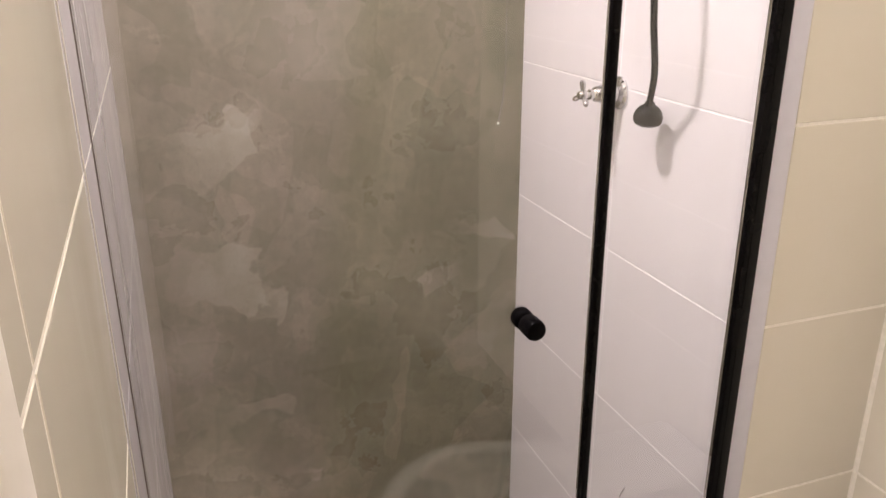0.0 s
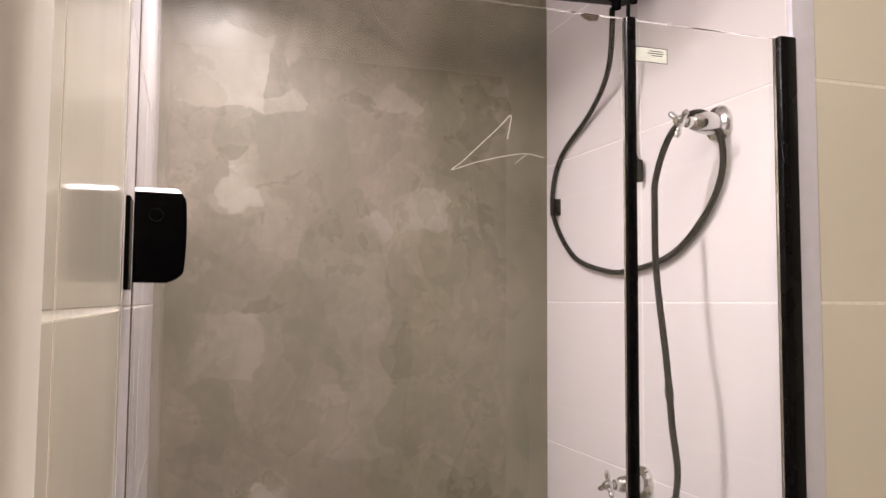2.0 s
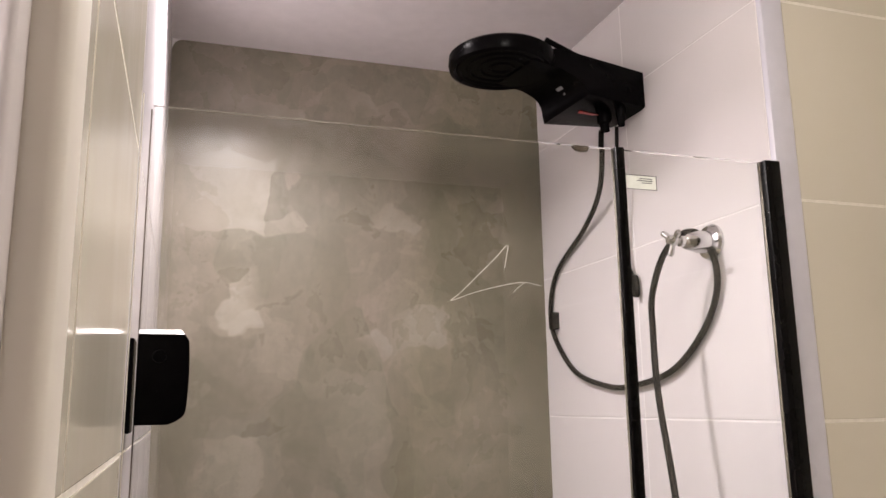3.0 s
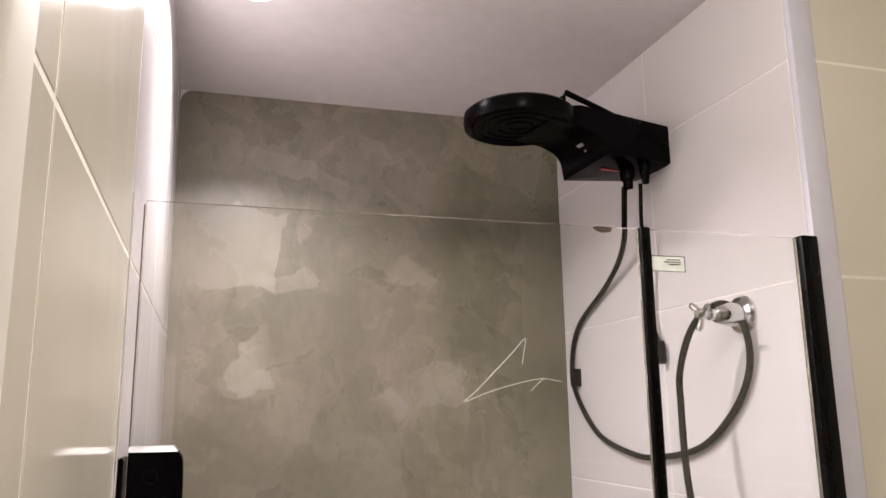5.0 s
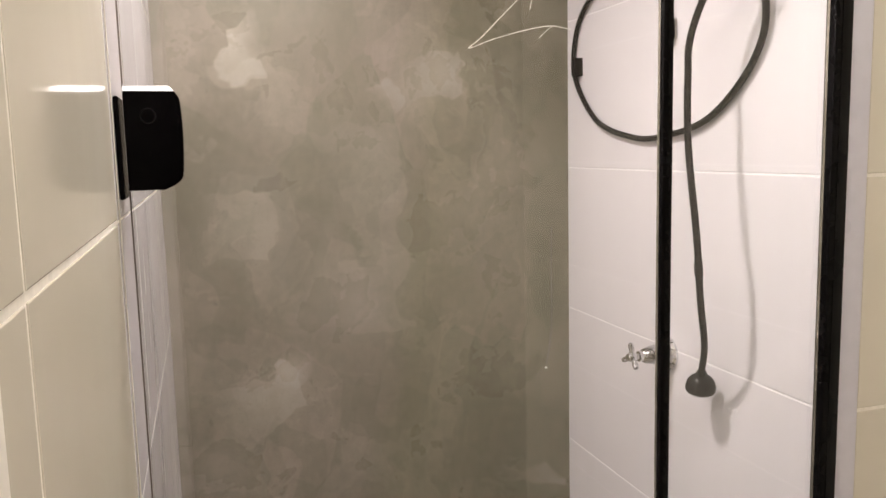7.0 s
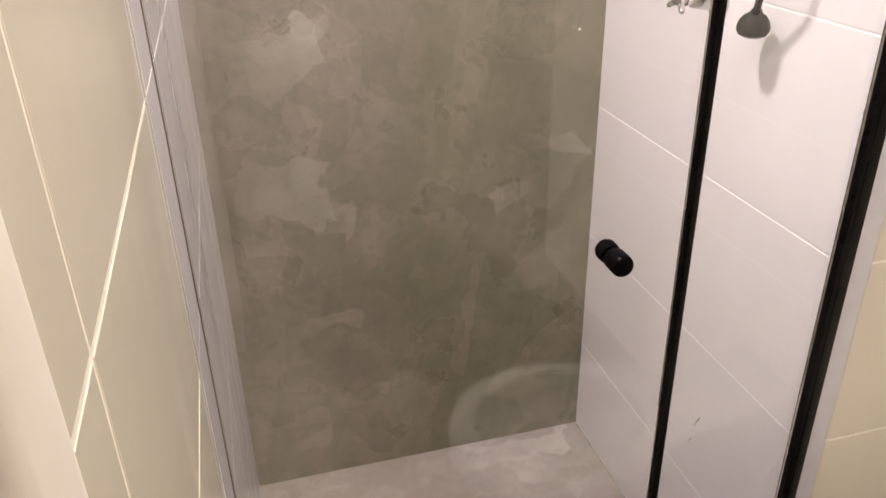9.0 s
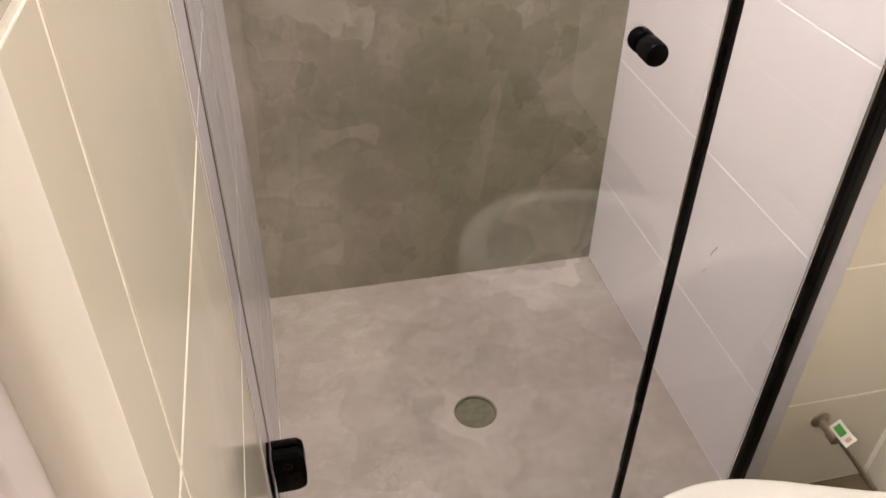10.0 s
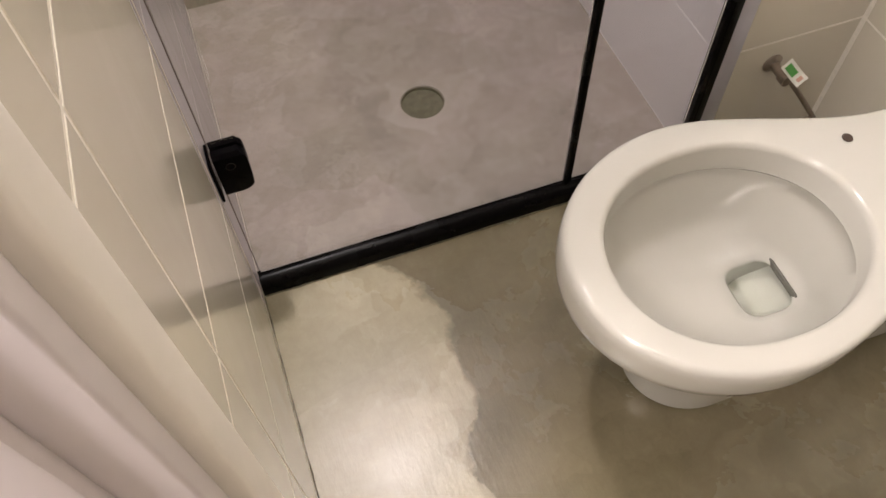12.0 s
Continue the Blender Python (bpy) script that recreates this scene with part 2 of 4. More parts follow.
# trowel passes: middle, half sizes, turn in degrees, lighter (+) or darker (-)
UPPER_PASSES = ((0.11, 2.01, 0.11, 0.085, 0, 0.8), (0.22, 1.95, 0.085, 0.028, 14, 0.6), (0.165, 1.785, 0.042, 0.058, 15, 0.65), (0.15, 1.735, 0.05, 0.02, 8, 0.6),
                (0.54, 1.72, 0.085, 0.038, 12, 0.5), (0.455, 1.70, 0.03, 0.034, 40, 0.55), (0.20, 2.215, 0.10, 0.028, -12, 0.5), (0.32, 2.30, 0.06, 0.02, 20, -0.5),
                (0.30, 2.18, 0.06, 0.025, -20, 0.45), (0.42, 2.25, 0.022, 0.045, 30, 0.4), (0.49, 1.975, 0.05, 0.016, -12, 0.5), (0.73, 2.01, 0.03, 0.018, 20, 0.4))
LOWER_PASSES = ((0.145, 1.54, 0.08, 0.034, 0, -0.5), (0.14, 1.43, 0.068, 0.075, 0, 0.35), (0.222, 1.41, 0.018, 0.10, 4, -0.45), (0.35, 1.42, 0.13, 0.21, 0, 0.25),
                (0.17, 1.07, 0.085, 0.058, 20, 0.65), (0.245, 1.135, 0.035, 0.018, 35, 0.5), (0.15, 0.79, 0.10, 0.07, -8, 0.6), (0.25, 0.72, 0.048, 0.03, -20, 0.55),
                (0.20, 0.435, 0.085, 0.026, 4, 0.55), (0.33, 0.235, 0.026, 0.018, -30, 0.6), (0.76, 0.83, 0.095, 0.014, -12, 0.55), (0.67, 0.715, 0.045, 0.024, 25, 0.4),
                (0.72, 0.50, 0.08, 0.065, 0, 0.28), (0.14, 0.12, 0.06, 0.022, 6, 0.4))
M_BACK = material("grey_cement", cement((0.204, 0.185, 0.144), (0.238, 0.213, 0.171), (0.283, 0.255, 0.212), 0.25, (3.1, 0.4, 1.7), 4.4, 0.34, 0.0010, (0, 0.50, 0.045, (0.87, 0.90, 0.80)), (40.0, 40.0, 9.0), UPPER_PASSES + LOWER_PASSES, "XZ", 0.25))
SHOWER_PASSES = ((0.65, 0.735, 0.18, 0.045, 0, 0.6), (0.71, 0.65, 0.085, 0.045, -15, 0.35), (0.35, 0.08, 0.25, 0.045, 3, 0.28), (0.09, 0.33, 0.06, 0.12, 0, 0.25), (0.42, 0.33, 0.075, 0.075, 45, 0.3))
M_SHOWER_FLOOR = material("pale_cement", cement((0.285, 0.247, 0.222), (0.335, 0.292, 0.266), (0.395, 0.350, 0.322), 0.36, (0.3, 5.1, 2.2), 4.6, 0.32, 0.001, None, None, SHOWER_PASSES, "XY"))
FLOOR_PASSES = ((0.10, -0.10, 0.09, 0.06, 20, 0.3), (0.15, -0.42, 0.08, 0.12, 10, 0.4))
# zone tint: darker cement towards the toilet, deepened further to paint in its shadow
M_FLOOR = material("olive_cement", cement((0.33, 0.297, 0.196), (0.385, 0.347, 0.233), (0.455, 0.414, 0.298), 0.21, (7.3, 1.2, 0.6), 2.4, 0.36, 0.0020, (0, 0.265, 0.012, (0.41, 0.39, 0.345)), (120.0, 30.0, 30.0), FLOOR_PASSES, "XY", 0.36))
M_CEIL = material("ceiling_paint", plain((0.82, 0.775, 0.79), 0.75, 0, 0.03, 30, 0.0008))
M_PAINT = material("white_paint", plain((0.80, 0.76, 0.73), 0.45, 0, 0.03, 25, 0.0005))
# unseen south wall: colour kept dark so the glass reflects less of it
M_SOUTH = material("dimmed_taupe_paint", plain((0.24, 0.215, 0.18), 0.4, 0, 0.03, 25, 0.0005))
# same white lacquer twice: bathroom light tints the casing cream, bedroom light the jamb pinkish
M_CASING = material("casing_lacquer_warm_lit", plain((0.84, 0.80, 0.73), 0.52, 0, 0.02, 20, 0.0002))
M_JAMB = material("jamb_lacquer_pink_lit", plain((0.70, 0.655, 0.668), 0.50, 0, 0.02, 20, 0.0002))
M_STRIP = material("edge_strip", plain((0.67, 0.66, 0.74), 0.35, 0, 0.03, 40, 0.0003))
M_BLACK = material("black_aluminium", plain((0.003, 0.0026, 0.0026), 0.25, 0.0, 0.3, 90, 0.0, 0.08))
M_PLASTIC = material("black_plastic", plain((0.0026, 0.0022, 0.0025), 0.22, 0.0, 0.25, 70, 0.0, 0.03))
M_GLOSS = material("glossy_black_plastic", plain((0.003, 0.0026, 0.003), 0.12, 0.0, 0.25, 70, 0.0, 0.18))
M_GREYPL = material("dark_grey_plastic", plain((0.016, 0.015, 0.016), 0.38, 0.0, 0.15, 70, 0.0, 0.2))
M_HOSE = material("hose_plastic", hose_build)
M_CHROME = material("chrome", plain((0.70, 0.70, 0.70), 0.09, 1.0, 0.05, 50))
M_STEEL = material("brushed_steel", plain((0.42, 0.36, 0.31), 0.34, 1.0, 0.1, 90))
M_DARKMETAL = material("bronze_plate", plain((0.125, 0.092, 0.066), 0.42, 0.9, 0.12, 80))
# shade inside holes, painted on flat pieces that lie over the surface
M_HOLE_SHADE = material("recess_shade", plain((0.05, 0.03, 0.02), 0.8, 0, 0.3, 60))
M_TRAP = material("shaded_glaze", plain((0.10, 0.095, 0.08), 0.2, 0, 0.1, 60))
M_GLASS = material("clear_glass", glass_build)
M_SEAL = material("clear_seal", plain((0.72, 0.68, 0.62), 0.25, 0, 0.04, 40))
M_SEALDARK = material("dark_seal", plain((0.13, 0.105, 0.085), 0.35, 0, 0.1, 40))
# paler metallic colour paints the lamp's reflection onto the upper hinge's top
M_CAP = material("reflecting_cap", plain((0.27, 0.265, 0.26), 0.42, 0.8, 0.15, 70))
M_SMEAR = material("grey_smear", plain((0.22, 0.20, 0.19), 0.7, 0, 0.3, 200))
M_BEAD = material("grimy_sealant", plain((0.11, 0.095, 0.055), 0.5, 0, 0.35, 90, 0.0005))
M_PORCELAIN = material("porcelain", plain((0.47, 0.459, 0.408), 0.07, 0, 0.012, 15))
M_WATER = material("water", water_build)
M_LAMP = material("lamp_diffuser", lamp_build)
M_RED = material("red_mark", plain((0.42, 0.05, 0.04), 0.4, 0, 0.08, 60))
M_PRINT = material("grey_print", plain((0.24, 0.23, 0.23), 0.5, 0, 0.1, 60))
M_CREAM = material("paper_label", plain((0.85, 0.845, 0.78), 0.55, 0, 0.08, 60))
M_INK = material("dark_ink", plain((0.04, 0.04, 0.04), 0.6, 0, 0.1, 60))
M_GREEN = material("green_print", plain((0.10, 0.36, 0.08), 0.5, 0, 0.12, 60))
M_SKIN = material("pink_print", plain((0.62, 0.36, 0.27), 0.5, 0, 0.12, 60))
M_PAPER = material("white_paper", plain((0.78, 0.77, 0.70), 0.6, 0, 0.04, 60))
M_SCRATCH = material("dried_silicone", plain((0.80, 0.78, 0.70), 0.5, 0, 0.1, 300, 0.0004))
M_DRAIN = material("drain_plastic", plain((0.105, 0.097, 0.062), 0.5, 0, 0.25, 60, 0.0004))


# ---- mesh helpers ----
def part(name, bm, mat, parent=None, label="", smooth=30):
    me = bpy.data.meshes.new(name)
    bmesh.ops.recalc_face_normals(bm, faces=bm.faces)
    bm.to_mesh(me)
    bm.free()
    me.materials.append(mat)
    if smooth:
        for p in me.polygons:
            p.use_smooth = True
        me.set_sharp_from_angle(angle=radians(smooth))
    ob = new(name, me)
    ob.parent = parent
    if label:
        ob["label"] = label
    return ob


def empty(name, at, label, category, group="", kind=""):
    ob = new(name)
    ob.empty_display_size = 0.05
    ob.location = at
    bpy.context.view_layer.update()
    return tagged(ob, label, category, group, kind)


def under(ob, parent):
    """Hang ob, built in world place, under parent."""
    ob.parent = parent
    ob.matrix_parent_inverse = Matrix.Translation(parent.location).inverted()
    return ob


def box(x0, x1, y0, y1, z0, z1, bevel=0.0, segments=2, bm=None):
    bm = bm or bmesh.new()
    vs = [bm.verts.new((x, y, z)) for x in (x0, x1) for y in (y0, y1) for z in (z0, z1)]
    fs = [bm.faces.new([vs[i] for i in q]) for q in ((0, 1, 3, 2), (4, 6, 7, 5), (0, 4, 5, 1), (2, 3, 7, 6), (0, 2, 6, 4), (1, 5, 7, 3))]
    if bevel:
        es = list({e for f in fs for e in f.edges})
        bmesh.ops.bevel(bm, geom=es, offset=bevel, segments=segments, profile=0.5, affect="EDGES")
    return bm


def lathe(profile, at, axis, count=32, bm=None):
    """A turned form: profile of (radius, along) about the axis from at."""
    bm = bm or bmesh.new()
    turn = Vector((0, 0, 1)).rotation_difference(Vector(axis)).to_matrix()
    rings = []
    for r, h in profile:
        if r < 1e-6:
            rings.append([bm.verts.new(Vector(at) + turn @ Vector((0, 0, h)))])
        else:
            rings.append([bm.verts.new(Vector(at) + turn @ Vector((r * math.cos(a), r * math.sin(a), h)))
                          for a in (2 * math.pi * i / count for i in range(count))])
    for a, b in zip(rings, rings[1:]):
        for i in range(count):
            j = (i + 1) % count
            if len(a) == 1 and len(b) == 1:
                continue
            if len(a) == 1:
                bm.faces.new((a[0], b[i], b[j]))
            elif len(b) == 1:
                bm.faces.new((a[i], a[j], b[0]))
            else:
                bm.faces.new((a[i], a[j], b[j], b[i]))
    return bm


def spline(points, steps=10):
    """Catmull-Rom through the points."""
    ps = [Vector(p) for p in points]
    ps = [2 * ps[0] - ps[1]] + ps + [2 * ps[-1] - ps[-2]]
    out = []
    for a, b, c, d in zip(ps, ps[1:], ps[2:], ps[3:]):
        for i in range(steps):
            t = i / steps
            out.append(0.5 * (2 * b + (c - a) * t + (2 * a - 5 * b + 4 * c - d) * t * t + (3 * b - a - 3 * c + d) * t ** 3))
    return out + [ps[-2]]


def tube(points, radius, sides=12, bm=None, ridged=0.0):
    """A round tube along points; ridged adds fine corrugation."""
    bm = bm or bmesh.new()
    n = len(points)
    prev, rings = Vector((0, 0, 1)), []
    for i, p in enumerate(points):
        way = (points[min(i + 1, n - 1)] - points[max(i - 1, 0)]).normalized()
        side = way.cross(prev)
        if side.length < 1e-4:
            side = way.cross(Vector((1, 0, 0)))
        side.normalize()
        prev = side.cross(way).normalized()
        r = (radius(i / (n - 1)) if callable(radius) else radius) * (1 + ridged * (i % 2))
        rings.append([bm.verts.new(p + r * (math.cos(a) * side + math.sin(a) * prev)) for a in (2 * math.pi * k / sides for k in range(sides))])
    for a, b in zip(rings, rings[1:]):
        for k in range(sides):
            bm.faces.new((a[k], a[(k + 1) % sides], b[(k + 1) % sides], b[k]))
    bm.faces.new(rings[0])
    bm.faces.new(rings[-1])
    return bm


def loft(rings, close_ends=True):
    """A skin over closed rings of equal count."""
    bm = bmesh.new()
    vs = [[bm.verts.new(p) for p in ring] for ring in rings]
    n = len(vs[0])
    for a, b in zip(vs, vs[1:]):
        for k in range(n):
            bm.faces.new((a[k], a[(k + 1) % n], b[(k + 1) % n], b[k]))
    if close_ends:
        bm.faces.new(vs[0])
        bm.faces.new(vs[-1])
    return bm


def prism(outline, y0, y1, bevel=0.0, segments=2):
    """An outline in (x, z), drawn out from y0 to y1."""
    bm = bmesh.new()
    a = [bm.verts.new((x, y0, z)) for x, z in outline]
    b = [bm.verts.new((x, y1, z)) for x, z in outline]
    n = len(a)
    bm.faces.new(a)
    bm.faces.new(b)
    for i in range(n):
        bm.faces.new((a[i], a[(i + 1) % n], b[(i + 1) % n], b[i]))
    if bevel:
        rim = [e for e in bm.edges if abs(e.verts[0].co.y - e.verts[1].co.y) < 1e-6]
        bmesh.ops.bevel(bm, geom=rim, offset=bevel, segments=segments, profile=0.5, affect="EDGES")
    return bm


def structure(name, bm, mat, label, category="wall", smooth=0):
    return tagged(part(name, bm, mat, None, label, smooth), label, category, "", "structure")


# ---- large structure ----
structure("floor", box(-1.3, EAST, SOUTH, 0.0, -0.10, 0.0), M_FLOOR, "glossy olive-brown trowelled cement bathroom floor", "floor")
DRAIN, DRAIN_R = (0.422, 0.328), 0.0465


def floor_with_hole(x0, x1, y0, y1, z):
    """A floor sheet round the drain's hole, with the hole's wall."""
    cx, cy = DRAIN
    angles = sorted([2 * math.pi * i / 44 for i in range(44)] + [math.atan2(y - cy, x - cx) % (2 * math.pi) for x in (x0, x1) for y in (y0, y1)])
    bm, rings = bmesh.new(), [[], [], [], []]
    for a in angles:
        c, t = math.cos(a), math.sin(a)
        far = min(((x1 if c > 0 else x0) - cx) / c if abs(c) > 1e-9 else 9, ((y1 if t > 0 else y0) - cy) / t if abs(t) > 1e-9 else 9)
        for ring, rad, h in zip(rings, (far, DRAIN_R + 0.002, DRAIN_R, DRAIN_R), (z, z, z - 0.0015, z - 0.05)):
            ring.append(bm.verts.new((cx + rad * c, cy + rad * t, h)))
    n = len(angles)
    for p, q in zip(rings, rings[1:]):
        for k in range(n):
            bm.faces.new((p[k], p[(k + 1) % n], q[(k + 1) % n], q[k]))
    return bm


shower_floor = structure("floor_shower", floor_with_hole(-0.006, W + 0.006, 0.0, D + 0.006, -0.003), M_SHOWER_FLOOR, "pale pinkish-grey trowelled cement shower floor", "floor")
structure("ceiling", box(-1.3, EAST + 0.1, SOUTH, D + 0.1, H, H + 0.1), M_CEIL, "smooth off-white painted ceiling", "ceiling")
structure("wall_back", box(-0.006, W + 0.006, D, D + 0.1, -0.1, H), M_BACK, "grey-olive burnt cement shower wall with trowel patches")
wall_left = structure("wall_left", box(-0.13, -0.0006, -0.558, D + 0.1, -0.1, H), M_GROUT, "beige tiled wall with pale grout running into the shower")
wall_right = structure("wall_right", box(W + 0.0006, EAST + 0.1, 0.0075, D + 0.1, -0.1, H), M_GROUT_W, "white tiled shower wall with thin grout lines")
wall_stub = structure("wall_stub", box(STUB_X0 - 0.02, EAST + 0.1, 0.0006, 0.0074, -0.1, H), M_GROUT, "short beige tiled wall beside the shower")
wall_east = structure("wall_east", box(EAST + 0.0006, EAST + 0.1, SOUTH, 0.001, -0.1, H), M_GROUT, "beige tiled wall behind the toilet")
structure("wall_south", box(-1.3, EAST + 0.1, SOUTH - 0.1, SOUTH, -0.1, H), M_SOUTH, "unseen plain wall behind the room, dimmed to weaken glass reflections")
structure("wall_west", box(-1.4, -1.3, SOUTH, -0.45, -0.1, H), M_PAINT, "plain white painted wall of the next room")
structure("wall_north", box(-1.3, -0.13, -0.56, -0.46, -0.1, H), M_PAINT, "plain white painted wall of the next room")
structure("wall_lintel", box(-0.13, -0.002, -1.45, JAMB, 2.10, H), M_PAINT, "white wall over the doorway")
structure("wall_door_side", box(-0.13, -0.002, SOUTH, -1.45, 0.0, H), M_PAINT, "plain white wall beside the doorway")
structure("trim", box(W + 0.0003, STUB_X0 - 0.001, -0.004, 0.0072, 0.0, H, 0.0015), M_STRIP, "white corner strip at the end of the shower wall", "trim", 30)

way = [Vector((W - 0.0008, 0.44 + 0.35 * i / 50, -0.0028)) for i in range(51)]
structure("trim_floor_joint", tube(way, lambda u: 0.0004 + 0.0016 * max(0.0, noise.noise((u * 11, 7, 0))), 8), M_BEAD, "thin dark joint between floor and white tiles", "trim", 30)
way = [Vector((0.0012, -0.03 - 0.52 * i / 60, 0.0002)) for i in range(61)]
structure("trim_wall_joint", tube(way, lambda u: 0.0005 + 0.0018 * max(0.0, noise.noise((u * 13, 2, 4)) + 0.2), 8), M_BEAD, "thin dark joint between cement floor and beige tiles", "trim", 30)
bm = prism([(-0.0005, H + 0.0005), (0.024, H + 0.0005)] + [(0.024 - 0.0235 * math.sin(radians(a)), H - 0.0235 + 0.0235 * math.cos(radians(a))) for a in (4, 20, 40, 60, 80)] + [(-0.0005, H - 0.026)], D - 0.003, D + 0.002)
structure("trim_corner", bm, M_CEIL, "small rounded white paint fillet in the ceiling corner", "trim")
# ---- shower enclosure ----
enclosure = empty("shower_enclosure", (0.43, 0, 0), "clear glass shower enclosure with black aluminium profiles on cement floor", "shower enclosure")
R_IN = W - 0.029


def put(name, bm, mat, parent, label="", smooth=30):
    return under(part(name, bm, mat, None, label, smooth), parent)


# threshold: a rounded black bar with a small foot in front
outline = [(-0.025, 0.0), (-0.025, 0.020), (-0.022, 0.028), (-0.013, 0.0355), (-0.002, 0.0375), (0.008, 0.0355), (0.011, 0.029), (0.011, 0.0)]
bm = bmesh.new()
a = [bm.verts.new((0.002, y, z)) for y, z in outline]
b = [bm.verts.new((W - 0.001, y, z)) for y, z in outline]
bm.faces.new(a), bm.faces.new(b)
for i in range(len(a)):
    bm.faces.new((a[i], a[(i + 1) % len(a)], b[(i + 1) % len(a)], b[i]))
put("threshold", bm, M_BLACK, enclosure, "rounded black aluminium threshold", 40)
way = [Vector((0.004 + (W - 0.008) * i / 60, -0.0265 + 0.0012 * noise.noise((i * 0.37, 0, 0)), 0.0006)) for i in range(61)]
put("sealant_bead", tube(way, lambda u: 0.0016 + 0.0016 * abs(noise.noise((u * 19, 3, 0))), 8), M_BEAD, enclosure, "dark uneven sealant bead")
door = put("door_pane", box(0.0095, 0.5945, -0.004, 0.004, 0.036, GLASS_TOP), M_GLASS, enclosure, "clear glass hinged door pane", 0)
fixed = put("fixed_pane", box(0.6105, R_IN - 0.001, -0.004, 0.004, 0.034, GLASS_TOP), M_GLASS, enclosure, "clear glass fixed pane", 0)
door.visible_shadow = fixed.visible_shadow = False


def profile_bar(name, x0, x1, y0, y1, z0, z1):
    bm = box(x0, x1, y0, y1, z0, z1, 0.0025, 2)
    box(x0 + 0.35 * (x1 - x0), x0 + 0.42 * (x1 - x0), y0 - 0.0009, y0 + 0.002, z0 + 0.002, z1 - 0.002, 0, 1, bm)
    return put(name, bm, M_BLACK, enclosure, "black aluminium upright")


profile_bar("middle_profile", 0.5955, 0.6095, -0.010, 0.007, 0.038, GLASS_TOP + 0.002)
profile_bar("wall_profile", R_IN, W - 0.002, -0.014, 0.008, 0.038, GLASS_TOP + 0.002)
put("wall_seal", box(0.0068, 0.0084, -0.0007, 0.0007, 0.05, GLASS_TOP - 0.004), M_SEALDARK, enclosure, "thin dark edge seal")
put("seal_lip", box(0.0004, 0.0018, -0.0495, -0.0475, 0.05, GLASS_TOP - 0.004, 0.0004, 1), M_SEAL, enclosure, "clear plastic seal strip on the wall")


def hinge(z0, z1, depth):
    """Black wall hinge: wall plate, two clamp plates with a bulging outer side on the glass, bevelled cap, screws."""
    cz, hz = (z0 + z1) / 2, (z1 - z0) / 2
    h = put("hinge", box(0.0005, 0.0050, -0.026, 0.021, z0 - 0.008, z1 - 0.010, 0.001, 1), M_PLASTIC, enclosure, "black wall hinge of the glass door")
    back = h.matrix_parent_inverse.inverted() @ Matrix.Translation(enclosure.location).inverted()
    for y0, y1 in ((-0.021, -0.0045), (0.0045, 0.017)):
        out, n, zt = [], 28, z1 - 0.0050
        for i in range(n + 1):
            s = -1 + 2 * i / n
            wide = 1.0 - 0.055 * (s - 0.1) ** 2 - 0.30 * max(0.0, (abs(s) - 0.70) / 0.30) ** 2.6
            z = cz + hz * s
            if z < zt:
                out.append((0.0085 + depth * wide, z))
        out += [(0.0085 + depth * 0.89, zt), (0.0085, zt), (0.0085, z0)]
        c = part("clamp_plate", prism(out, y0, y1, 0.0014), M_PLASTIC, h, "rounded black clamp plate")
        bm = bmesh.new()
        slope = 0.006 if y0 < 0 else 0.0
        low = [bm.verts.new((x, y, zt - 0.0003)) for x, y in ((0.0085, y0), (0.0085 + depth * 0.885, y0), (0.0085 + depth * 0.885, y1), (0.0085, y1))]
        top = [bm.verts.new((x, y, z1)) for x, y in ((0.0085, y0 + slope), (0.0085 + depth * 0.80, y0 + slope), (0.0085 + depth * 0.80, y1), (0.0085, y1))]
        bm.faces.new(low), bm.faces.new(top)
        for k in range(4):
            bm.faces.new((low[k], low[(k + 1) % 4], top[(k + 1) % 4], top[k]))
        cap = part("top_cap", bm, M_CAP if z0 > 1 else M_PLASTIC, h, "bevelled top cap", 0)
        c.matrix_parent_inverse = cap.matrix_parent_inverse = back
    for dz, rad in ((-0.30, 0.0012), (0.42, 0.0075)):
        w = part("screw", lathe([(0, -0.0206), (rad * 0.75, -0.0206), (rad * 0.85, -0.0214), (rad, -0.0214), (rad * 1.06, -0.0205), (rad * 1.06, -0.019)], (0.030, 0, cz + dz * hz), (0, 1, 0), 20), M_GLOSS, h, "small recessed screw cover")
        w.matrix_parent_inverse = back
    return h


hinge(1.547, 1.646, 0.052)
hinge(0.300, 0.384, 0.048)
# knob: a turned grip on each side of the door pane
put("knob", lathe([(0, -0.035), (0.009, -0.035), (0.0130, -0.0335), (0.0145, -0.030), (0.0145, -0.009), (0.0135, -0.006), (0.0115, -0.0045)], (0.501, 0, 0.980), (0, 1, 0)), M_PLASTIC, enclosure, "black turned door knob")
put("knob", lathe([(0.0115, 0.0045), (0.0135, 0.006), (0.0145, 0.009), (0.0145, 0.020), (0.0130, 0.0235), (0.009, 0.025), (0, 0.025)], (0.501, 0, 0.980), (0, 1, 0)), M_PLASTIC, enclosure, "black turned door knob")

